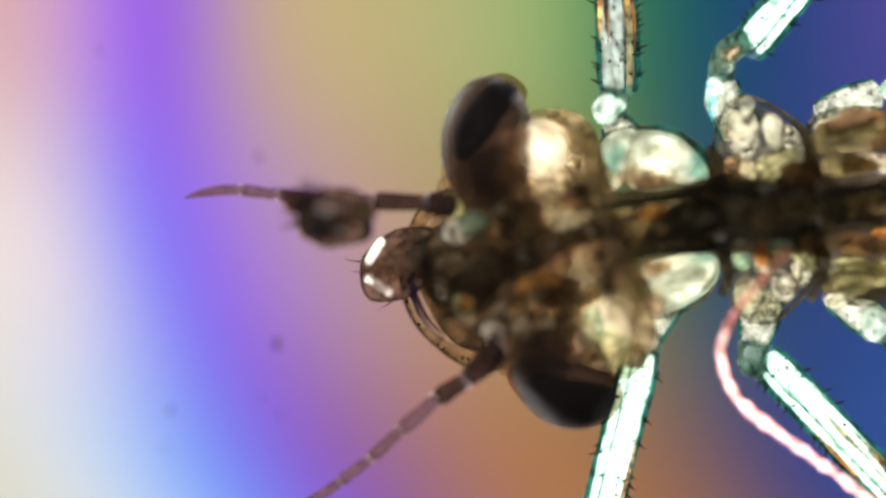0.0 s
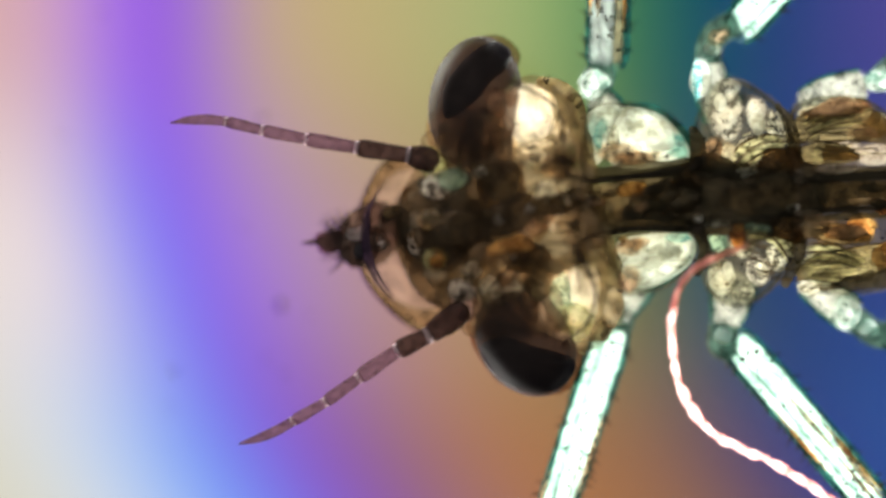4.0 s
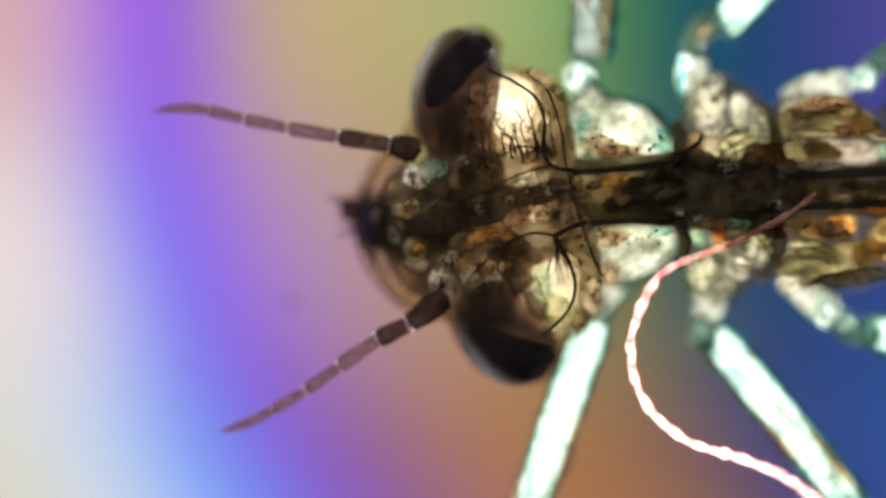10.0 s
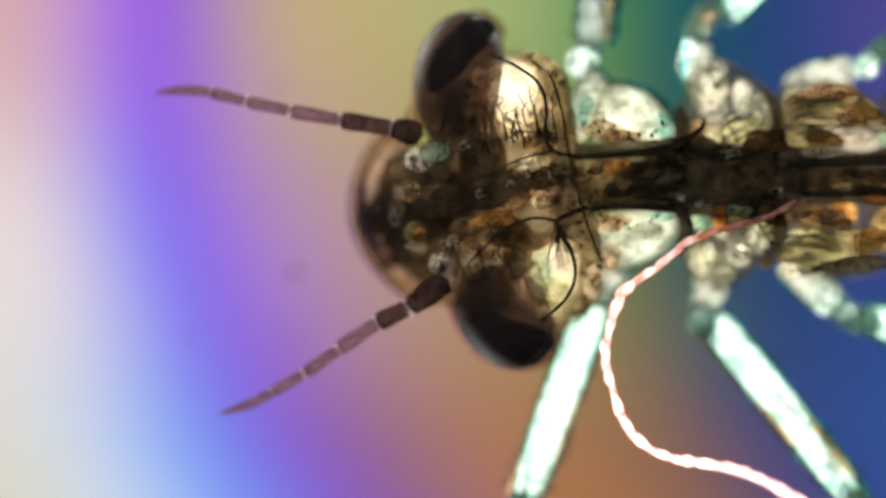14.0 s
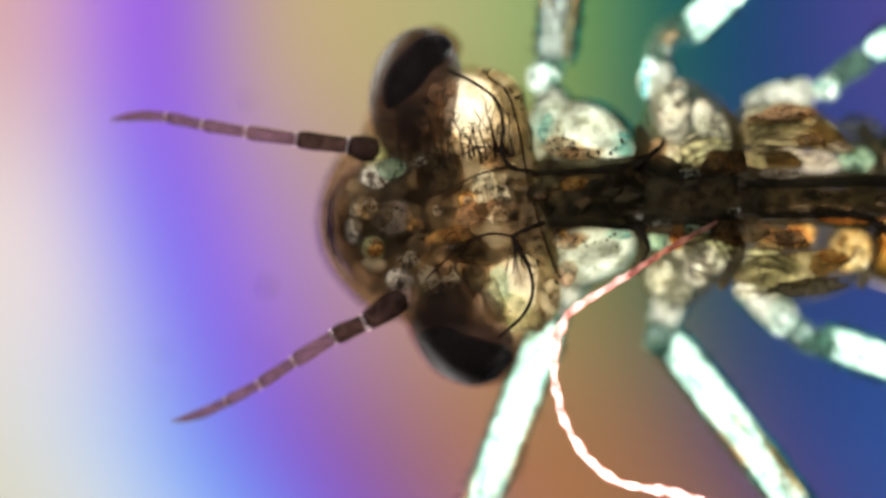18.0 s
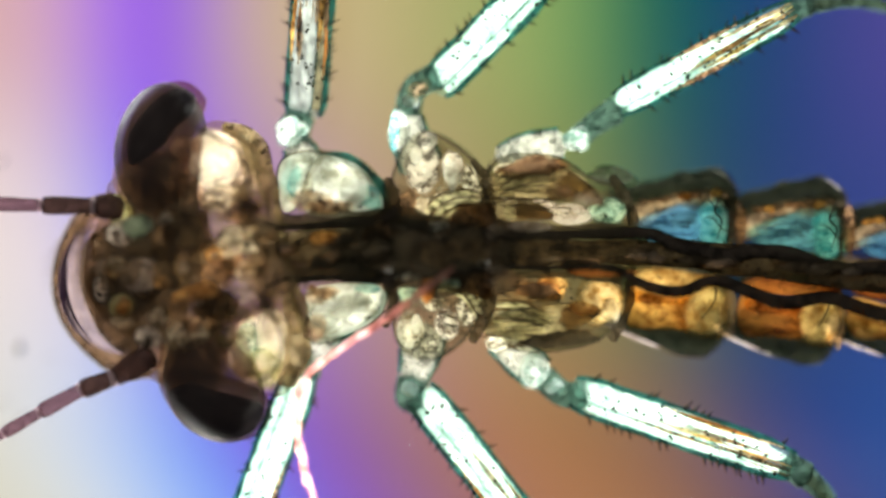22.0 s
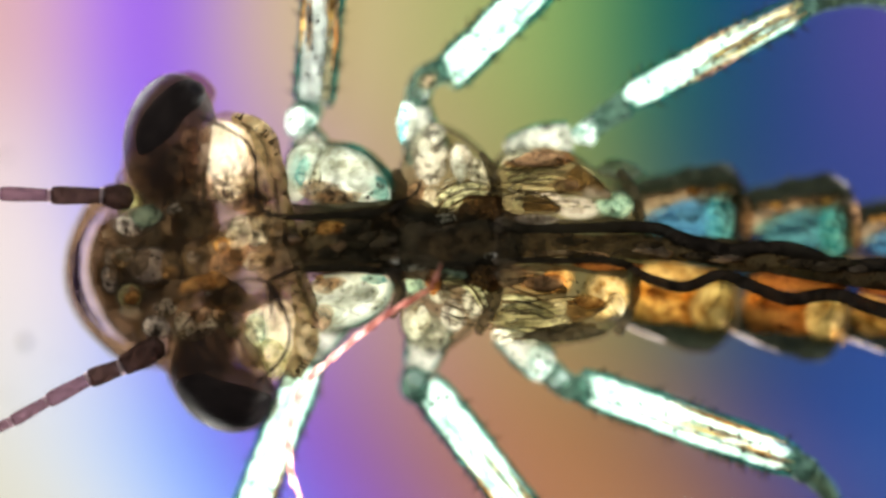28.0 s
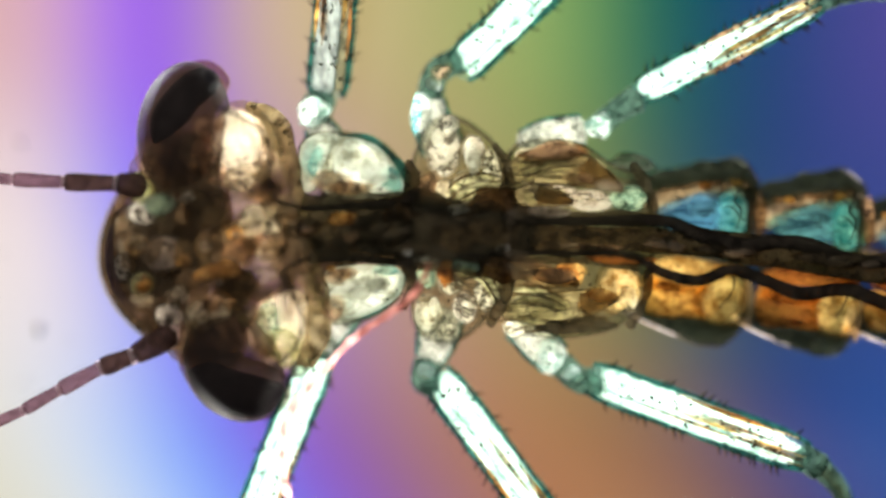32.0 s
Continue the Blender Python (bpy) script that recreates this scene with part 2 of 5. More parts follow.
HEADFILL = tissue("head_packing", (0.014, 0.011, 0.007), (0.14, 0.112, 0.076), 0.44, (0.74, 0.66, 0.55), 0.65, 0.5, 30, 9, 0.7, speckle=0.6)
GREY = tissue("grey_leg_tissue", (0.07, 0.062, 0.058), (0.46, 0.43, 0.41), 0.5, (0.92, 0.92, 0.92), 0.65, 0.35, 16, 6, 0.7, stretch=(2, 0.6, 1), speckle=0.8)
YELLOW = tissue("yellow_cell", (0.34, 0.18, 0.045), (1.0, 0.76, 0.40), 0.26, (1, 0.88, 0.66), 0.65, 0.3, 30, 8, 0.65, speckle=0.6)
CYAN = tissue("pale_cyan_cell", (0.03, 0.22, 0.24), (0.62, 0.95, 0.90), 0.40, (0.80, 1, 0.98), 0.65, 0.3, 20, 8, 0.7, stretch=(0.7, 1.4, 1), speckle=0.7)
TAN = tissue("tan_band", (0.09, 0.05, 0.03), (0.52, 0.35, 0.22), 0.38, (1, 0.84, 0.7), 0.65, 0.35, 18, 7, 0.6, speckle=0.7)
SLATE = tissue("slate_streak", (0.02, 0.026, 0.032), (0.11, 0.13, 0.14), 0.34, (0.62, 0.66, 0.70), 0.6, 0.4, 22, 7, 0.6, stretch=(0.5, 2, 1), speckle=0.4)
LILAC = tissue("pale_grey_mosaic", (0.22, 0.18, 0.16), (0.74, 0.68, 0.66), 0.46, (0.96, 0.92, 0.93), 0.65, 0.3, 16, 6, 0.65, spots=0.16, speckle=0.7)
STRAND = tissue("green_cream_strand", (0.13, 0.13, 0.06), (0.92, 0.92, 0.70), 0.44, (1, 1, 0.92), 0.65, 0.3, 14, 6, 0.7, stretch=(0.6, 2, 1), speckle=0.6)
RUST = tissue("rust_cell", (0.13, 0.036, 0.012), (0.66, 0.34, 0.11), 0.38, (1, 0.70, 0.42), 0.65, 0.35, 36, 8, 0.6, stretch=(0.5, 1.6, 1), speckle=0.7)
PEARL = tissue("pearly_lobe", (0.32, 0.31, 0.25), (0.95, 0.97, 0.95), 0.44, (0.96, 1, 1), 0.65, 0.3, 40, 8, 0.72, spots=0.06, stretch=(0.7, 1.2, 1), speckle=0.45)
MOSS = tissue("thorax_lobe", (0.05, 0.045, 0.030), (0.96, 0.94, 0.83), 0.38, (1, 0.98, 0.92), 0.65, 0.3, 18, 7, 0.8, spots=0.07, whorl=8, speckle=0.9)
FAWN = tissue("fawn_lobe", (0.065, 0.055, 0.047), (0.93, 0.90, 0.86), 0.40, (0.99, 0.97, 0.95), 0.65, 0.3, 20, 7, 0.78, spots=0.06, speckle=0.9)
WING = tissue("wing_pad", (0.07, 0.055, 0.022), (0.80, 0.70, 0.46), 0.60, (0.98, 0.95, 0.84), 0.6, 0.3, 22, 6, 0.65, stretch=(1, 3, 1), whorl=9, speckle=0.7)
PADTIP = tissue("wing_pad_tip", (0.10, 0.06, 0.025), (0.42, 0.30, 0.16), 0.55, (0.80, 0.66, 0.46), 0.6, 0.3, 18, 6, 0.65, stretch=(1, 3, 1), speckle=0.5)
VEIN = tissue("wing_vein", (0.06, 0.043, 0.02), (0.17, 0.13, 0.07), 0.34, (0.84, 0.75, 0.58), 0.5, 0.4, 20, 5)
SEAM = tissue("seam", (0.012, 0.009, 0.006), (0.06, 0.045, 0.025), 0.35, (0.6, 0.5, 0.4), 0.5, 0.4, 14, 5)
DARKBROWN = tissue("dark_brown_film", (0.012, 0.010, 0.007), (0.11, 0.095, 0.065), 0.58, (0.60, 0.56, 0.48), 0.6, 0.4, 16, 6, 0.6, speckle=0.6)
EYEBROWN = tissue("eye_inside", (0.045, 0.033, 0.027), (0.20, 0.155, 0.125), 0.46, (0.66, 0.56, 0.50), 0.65, 0.5, 16, 5, 0.5, stretch=(3, 1, 1))
GUT = tissue("dark_gut", (0.018, 0.014, 0.010), (0.075, 0.060, 0.040), 0.14, (0.6, 0.5, 0.4), 0.5, 0.5, 30, 8, 0.6, speckle=0.3)
TRACHEA = tissue("air_tube_wall", (0.012, 0.010, 0.008), (0.05, 0.04, 0.03), 0.18, (0.5, 0.42, 0.34), 0.5, 0.5, 16, 5, 0.6)
TWIG = tissue("fine_air_tube_wall", (0.02, 0.012, 0.008), (0.06, 0.035, 0.02), 0.2, (0.7, 0.5, 0.3), 0.5, 0.4, 20, 5)
CORNEA = tissue("cornea", (0.008, 0.006, 0.006), (0.035, 0.029, 0.027), 0.60, (0.66, 0.59, 0.56), 0.1, 0.45, 9, 4, 0.5, shine=0.02)
FACET = tissue("eye_facet", (0.07, 0.06, 0.06), (0.24, 0.21, 0.21), 0.45, (0.9, 0.86, 0.86), 0.4, 0.4, 9, 4)
PIGMENT = tissue("eye_pigment", (0.010, 0.009, 0.011), (0.030, 0.026, 0.026), 0.0, (1, 1, 1), 0.1, 0.6, 30, 6)
SHELL = tissue("abdomen_cuticle", (0.005, 0.006, 0.004), (0.022, 0.022, 0.016), 0.78, (0.72, 0.74, 0.68), 0.0, 0.5, 36, 9, 0.6)
MARGIN = tissue("abdomen_margin", (0.008, 0.009, 0.007), (0.066, 0.064, 0.046), 0.46, (0.54, 0.59, 0.53), 0.4, 0.4, 26, 7, 0.6, speckle=0.5)
BODY = tissue("thorax_cuticle", (0.010, 0.010, 0.007), (0.05, 0.045, 0.032), 0.80, (0.89, 0.89, 0.82), 0.4, 0.35, 36, 9, 0.6)
LEG = tissue("leg_cuticle", (0.03, 0.06, 0.052), (0.18, 0.30, 0.27), 0.88, (0.90, 0.97, 0.955), 0.55, 0.2, 26, 6, 0.5)
EDGEDARK = tissue("edge_darkening", (0.005, 0.014, 0.013), (0.040, 0.11, 0.10), 0.42, (0.36, 0.74, 0.68), 0.45, 0.35, 22, 6, 0.65)
COXA = tissue("coxa_tissue", (0.045, 0.046, 0.036), (0.48, 0.46, 0.40), 0.36, (0.96, 1, 0.96), 0.6, 0.35, 24, 7, 0.65, speckle=0.85)
THIGH = tissue("thigh_muscle", (0.25, 0.37, 0.32), (0.91, 0.94, 0.89), 0.43, (0.97, 1, 0.97), 0.66, 0.3, 22, 7, 0.72, stretch=(1, 1, 1), speckle=0.7)
JOINT = tissue("leg_joint", (0.012, 0.020, 0.017), (0.11, 0.15, 0.12), 0.36, (0.50, 0.68, 0.62), 0.55, 0.35, 20, 6, 0.7, speckle=0.5)
SPINE = tissue("dark_spine", (0.012, 0.010, 0.008), (0.04, 0.03, 0.02), 0.05, (0.5, 0.4, 0.3), 0.3, 0.4, 10, 4)
ANTENNA = tissue("antenna_cuticle", (0.030, 0.018, 0.021), (0.115, 0.074, 0.083), 0.42, (0.68, 0.54, 0.60), 0.5, 0.3, 14, 5, 0.65, stretch=(1, 3, 1), speckle=0.5)
SCAPE = tissue("antenna_base_cuticle", (0.014, 0.009, 0.008), (0.06, 0.04, 0.035), 0.22, (0.6, 0.45, 0.42), 0.5, 0.3, 14, 5)
RINGPALE = tissue("pale_ring", (0.34, 0.27, 0.28), (0.66, 0.57, 0.58), 0.50, (0.94, 0.86, 0.89), 0.5, 0.3, 14, 5)
LIP = tissue("clear_lip", (0.05, 0.036, 0.024), (0.26, 0.19, 0.14), 0.80, (0.90, 0.83, 0.79), 0.5, 0.3, 26, 8, 0.7, speckle=0.5)
LIPRIM = tissue("lip_rim", (0.035, 0.024, 0.012), (0.20, 0.15, 0.09), 0.55, (0.80, 0.70, 0.58), 0.5, 0.3, 16, 6, 0.7, spots=0.14, speckle=0.6)
FIBRE = tissue("pink_fibre", (0.80, 0.36, 0.33), (1.0, 0.92, 0.90), 0.24, (1, 0.74, 0.72), 0.6, 0.25, 14, 6, 0.75)
FIBREROOT = tissue("dull_red_fibre", (0.30, 0.12, 0.10), (0.74, 0.44, 0.40), 0.34, (0.9, 0.62, 0.58), 0.6, 0.3, 14, 6, 0.7)
PREY = tissue("prey_carapace", (0.022, 0.014, 0.011), (0.16, 0.11, 0.085), 0.34, (0.60, 0.48, 0.44), 0.5, 0.35, 18, 6, 0.75, speckle=0.7)
HAIR = tissue("fine_bristle_cuticle", (0.02, 0.012, 0.022), (0.08, 0.05, 0.075), 0.2, (0.7, 0.6, 0.7), 0.3, 0.3, 10, 4)
DUST = tissue("dust", (0.006, 0.006, 0.008), (0.03, 0.028, 0.03), 0.2, (0.72, 0.72, 0.76), 0.0, 0.7, 8, 3)


def glass_material():
    m = bpy.data.materials.new("slide_glass")
    m.use_nodes = True
    nt = m.node_tree
    nt.nodes.clear()
    N, L = nt.nodes.new, nt.links.new
    tr, gl, mx, out = N("ShaderNodeBsdfTransparent"), N("ShaderNodeBsdfGlossy"), N("ShaderNodeMixShader"), N("ShaderNodeOutputMaterial")
    tr.inputs[0].default_value = (0.985, 0.995, 0.99, 1)
    gl.inputs["Roughness"].default_value = 0.3
    mx.inputs[0].default_value = 0.006
    L(tr.outputs[0], mx.inputs[1])
    L(gl.outputs[0], mx.inputs[2])
    L(mx.outputs[0], out.inputs[0])
    return m


GLASS = glass_material()


# ---- the coloured field of the microscope's lamp ----
FIELD_Z = -0.9
TOP_BAND = ((-300, 227, 175, 170), (0, 225, 178, 176), (90, 220, 172, 192), (170, 189, 130, 236), (240, 141, 76, 244), (310, 151, 88, 236), (380, 185, 140, 185), (460, 204, 174, 140), (600, 202, 177, 122), (760, 178, 172, 112), (900, 156, 172, 102), (1000, 132, 172, 98), (1080, 61, 128, 82), (1160, 21, 99, 86), (1250, 19, 80, 98), (1340, 24, 65, 121), (1450, 52, 69, 136), (1560, 81, 72, 151), (1800, 92, 77, 158))
MID_BAND = ((-300, 240, 224, 208), (-72, 250, 232, 227), (60, 235, 219, 233), (128, 162, 168, 250), (198, 108, 112, 255), (268, 137, 104, 250), (340, 174, 118, 228), (448, 177, 142, 192), (578, 194, 152, 142), (728, 182, 152, 112), (878, 156, 146, 90), (990, 128, 130, 78), (1090, 76, 104, 78), (1190, 46, 78, 98), (1320, 44, 66, 122), (1450, 54, 68, 136), (1800, 60, 76, 150))
LOW_BAND = ((-300, 224, 216, 190), (-180, 232, 231, 228), (-80, 212, 226, 248), (20, 153, 192, 255), (120, 108, 150, 255), (195, 124, 120, 248), (280, 145, 88, 216), (370, 145, 92, 166), (480, 158, 110, 124), (600, 177, 118, 84), (720, 177, 120, 74), (870, 160, 110, 78), (990, 128, 94, 92), (1090, 84, 70, 114), (1180, 52, 62, 140), (1270, 42, 74, 146), (1360, 44, 84, 156), (1480, 48, 88, 162), (1800, 42, 96, 170))


def field_material():
    m = bpy.data.materials.new("lamp_field")
    m.use_nodes = True
    nt = m.node_tree
    nt.nodes.clear()
    N, L = nt.nodes.new, nt.links.new
    tc, sep = N("ShaderNodeTexCoord"), N("ShaderNodeSeparateXYZ")
    L(tc.outputs["Object"], sep.inputs[0])

    def calc(op, a, b, c=None):
        n = N("ShaderNodeMath")
        n.operation = op
        for i, v in enumerate((a, b, c)):
            if v is None:
                continue
            if isinstance(v, (int, float)):
                n.inputs[i].default_value = v
            else:
                L(v, n.inputs[i])
        return n.outputs[0]

    k = (HEIGHT - LEVEL) / (HEIGHT - FIELD_Z) / U
    x = calc("MULTIPLY_ADD", sep.outputs[0], k, 784.0)
    y = calc("MULTIPLY_ADD", sep.outputs[1], -k, 441.0)
    yc = calc("MINIMUM", calc("MAXIMUM", y, -300.0), 1200.0)
    bend = calc("MULTIPLY", calc("MULTIPLY", yc, calc("MAXIMUM", yc, 0.0)), 270.0 / 850 ** 2)
    u = calc("MULTIPLY_ADD", calc("SUBTRACT", x, bend), 1 / 2100, 300 / 2100)

    def band(stops):
        r = N("ShaderNodeValToRGB")
        r.color_ramp.interpolation = "B_SPLINE"
        els = r.color_ramp.elements
        while len(els) < len(stops):
            els.new(0.5)
        for e, (s, *c) in zip(els, stops):
            e.position = (s + 300) / 2100
            e.color = (*lin(c), 1)
        L(u, r.inputs[0])
        return r.outputs[0]

    def blend(f, a, b):
        n = N("ShaderNodeMix")
        n.data_type = "RGBA"
        L(f, n.inputs["Factor"])
        L(a, n.inputs["A"])
        L(b, n.inputs["B"])
        return n.outputs["Result"]

    def step(lo, hi):
        n = N("ShaderNodeMapRange")
        n.interpolation_type = "SMOOTHSTEP"
        n.inputs[1].default_value, n.inputs[2].default_value = lo, hi
        L(y, n.inputs[0])
        return n.outputs[0]

    c = blend(step(430, 860), blend(step(20, 450), band(TOP_BAND), band(MID_BAND)), band(LOW_BAND))
    # a glowing filter that lets the condenser lamps below shine through
    em, tr, add, out = N("ShaderNodeEmission"), N("ShaderNodeBsdfTransparent"), N("ShaderNodeAddShader"), N("ShaderNodeOutputMaterial")
    L(c, em.inputs[0])
    em.inputs[1].default_value = 1.0
    L(em.outputs[0], add.inputs[0])
    L(tr.outputs[0], add.inputs[1])
    L(add.outputs[0], out.inputs[0])
    return m


def black_material():
    m = bpy.data.materials.new("black_light_block")
    m.use_nodes = True
    pr = m.node_tree.nodes["Principled BSDF"]
    pr.inputs["Base Color"].default_value = (0.0, 0.0, 0.0, 1)
    pr.inputs["Specular IOR Level"].default_value = 0.0
    pr.inputs["Roughness"].default_value = 0.9
    return m


bm = bmesh.new()
bmesh.ops.create_circle(bm, cap_ends=True, segments=64, radius=3.8)
field = part("backdrop", bm, field_material())
field.location = (0, 0, FIELD_Z)
tagged(field, "glowing iridescent lamp field of violet, tan, green and blue", "backdrop", kind="structure")

# an added black disc under the lamps, blocks the room's light from below
bm = bmesh.new()
bmesh.ops.create_circle(bm, cap_ends=True, segments=64, radius=3.9)
base = part("floor", bm, black_material())
base.location = (0, 0, -2.4)
tagged(base, "matt black disc that blocks light from below", "floor", kind="structure")

# ---- the slide: a round well of clear glass ----
bm = bmesh.new()
bmesh.ops.create_cone(bm, cap_ends=True, segments=96, radius1=2.8, radius2=2.8, depth=0.2)
bmesh.ops.bevel(bm, geom=[e for e in bm.edges if abs(e.verts[0].co.z - e.verts[1].co.z) < 1e-6], offset=0.024, segments=2, affect="EDGES")
bmesh.ops.translate(bm, vec=(0, 0, -0.1), verts=bm.verts[:])
slide = part("glass_slide", bm, GLASS)
slide.visible_shadow = False
tagged(slide, "clear round glass slide with specks of dust", "slide")


def speck(x, y, size, seed):
    rng = random.Random(seed)
    part("dust_speck", pillow(oval(x, y, size, size * rng.uniform(0.5, 0.9), rng.uniform(0, 180), 0.7, 14, seed), 3, size * 0.5, 2.6, rings=3), DUST, slide)


for i, (x, y, size) in enumerate(((9, 615, 9), (14, 742, 4), (-20, 713, 4), (64, 633, 3), (-26, 267, 6), (-323, 72, 4), (-191, 737, 5), (-201, 807, 4), (-395, 300, 3), (-60, 470, 3))):
    speck(x, y, size, 11 + i)

# ---- the nymph ----
nymph = tagged(new("damselfly_nymph"), "live translucent brown damselfly nymph on a slide, seen from above", "insect")


def bristle(x, y, dx, dy, z, length, width, parent, sp=P, material=SPINE, name="spine", curl=0.0):
    d = np.array([dx, dy], float)
    d /= np.linalg.norm(d)
    e = np.array([-d[1], d[0]])
    pts = []
    for k in range(4):
        s = k / 3
        q = np.array([x, y]) + d * length * s + e * curl * length * s * s
        pts.append((q[0], q[1], z, width * (1 - 0.9 * s)))
    return part(name, loft(pts, sp, 1.0, 5, 2), material, parent)


# thorax: three see-through rings with their inner lobes
def ring_of(name, outline, z, top, bottom, label):
    ob = part(name, pillow(outline, z, top, bottom, lump=0.25, freq=0.012), BODY, nymph, label)
    row = outline[::3] + [outline[0], outline[3]]
    # brown strand that darkens the outline of the ring
    part("rim", loft([(*q, z - 30, 2 + 4 * abs(noise.noise(Vector((*(q * 0.03), 2.0))))) for q in row], P, 1.0, 7, 3), DARKBROWN, ob, "brown rim")
    return ob


pro = ring_of("prothorax", smooth_ring([(498, 300), (520, 255), (580, 248), (650, 268), (700, 330), (712, 420), (700, 510), (660, 568), (590, 592), (548, 580), (520, 500), (502, 400)]), 130, 95, 110, "pale prothorax with two pearly side lobes")
meso = ring_of("mesothorax", smooth_ring([(700, 330), (722, 255), (765, 215), (830, 245), (872, 300), (888, 420), (862, 540), (820, 600), (760, 625), (712, 590), (700, 500), (690, 420)]), 130, 100, 115, "lumpy brown mesothorax")
meta = ring_of("metathorax", smooth_ring([(872, 310), (905, 262), (1000, 262), (1060, 300), (1120, 330), (1140, 440), (1110, 560), (1040, 605), (940, 612), (880, 580), (865, 500), (868, 400)]), 130, 95, 110, "striped brown metathorax")


def membrane(outline, z, parent, sp=P, r=2.6, material=SEAM):
    """A dark thin seam round a lobe."""
    row = outline[::2] + [outline[0], outline[2]]
    return part("membrane", loft([(*(q + 1.5 * np.array([noise.noise(Vector((*(q * 0.2), 0))), noise.noise(Vector((*(q * 0.2), 5)))])), z, r * (0.6 + 0.8 * abs(noise.noise(Vector((*(q * 0.05), 9)))))) for q in row], sp, 1.0, 5, 2), material, parent)


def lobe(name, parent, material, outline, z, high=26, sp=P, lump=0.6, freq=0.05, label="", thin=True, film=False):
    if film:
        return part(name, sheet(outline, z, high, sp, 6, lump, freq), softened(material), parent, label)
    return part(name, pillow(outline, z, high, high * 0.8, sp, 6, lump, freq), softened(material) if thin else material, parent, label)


part("filling", sheet(smooth_ring([(506, 375), (560, 362), (640, 362), (700, 350), (712, 420), (702, 500), (640, 490), (560, 492), (524, 500), (512, 430)]), 92, 22, lump=0.5), FILL, pro)
part("filling", sheet(smooth_ring([(708, 335), (730, 262), (766, 228), (826, 256), (862, 310), (880, 420), (852, 535), (815, 590), (760, 612), (720, 580), (708, 500), (700, 420)]), 92, 22, lump=0.5), FILL, meso)
part("filling", sheet(smooth_ring([(880, 318), (912, 274), (1000, 276), (1060, 312), (1110, 342), (1126, 440), (1100, 545), (1036, 590), (940, 600), (890, 572), (874, 500), (876, 400)]), 92, 22, lump=0.5), FILL, meta)
lobe("side_lobe", pro, PEARL, smooth_ring([(560, 272), (590, 256), (648, 276), (688, 328), (690, 358), (640, 366), (560, 362), (545, 320)]), 130, 40, label="pearly white side lobe", thin=False)
lobe("shoulder_lobe", pro, PEARL, smooth_ring([(508, 275), (545, 252), (572, 258), (555, 300), (535, 350), (510, 350)]), 140, 30, thin=False)
lobe("side_lobe", pro, PEARL, smooth_ring([(552, 500), (600, 486), (660, 484), (692, 500), (684, 540), (630, 574), (575, 584), (556, 550)]), 130, 40, label="pearly white side lobe", thin=False)
for x, y, rx, ry, t in ((566, 338, 34, 20, 10), (600, 350, 40, 12, 0), (575, 505, 26, 14, -10), (572, 560, 18, 24, 10)):
    lobe("tan_patch", pro, TAN, oval(x, y, rx, ry, t, 0.4, 22, x * 0.01), 176, 8, film=True)
lobe("amber_patch", pro, AMBER, oval(590, 405, 34, 15, 0, 0.3, 20, 3), 165, 14)
lobe("amber_patch", pro, BROWN, oval(575, 445, 30, 14, 0, 0.3, 20, 5), 165, 14)
for i in range(26):
    rng = random.Random(1400 + i)
    low = i % 2
    lobe("pigment_speck", pro, SPINE if i % 3 else BROWN, oval(rng.uniform(545, 680), rng.gauss(345, 12) if not low else rng.gauss(505, 10), rng.uniform(2, 5), rng.uniform(1.5, 4), rng.uniform(0, 90), 0.6, 10, i), 190, 4)
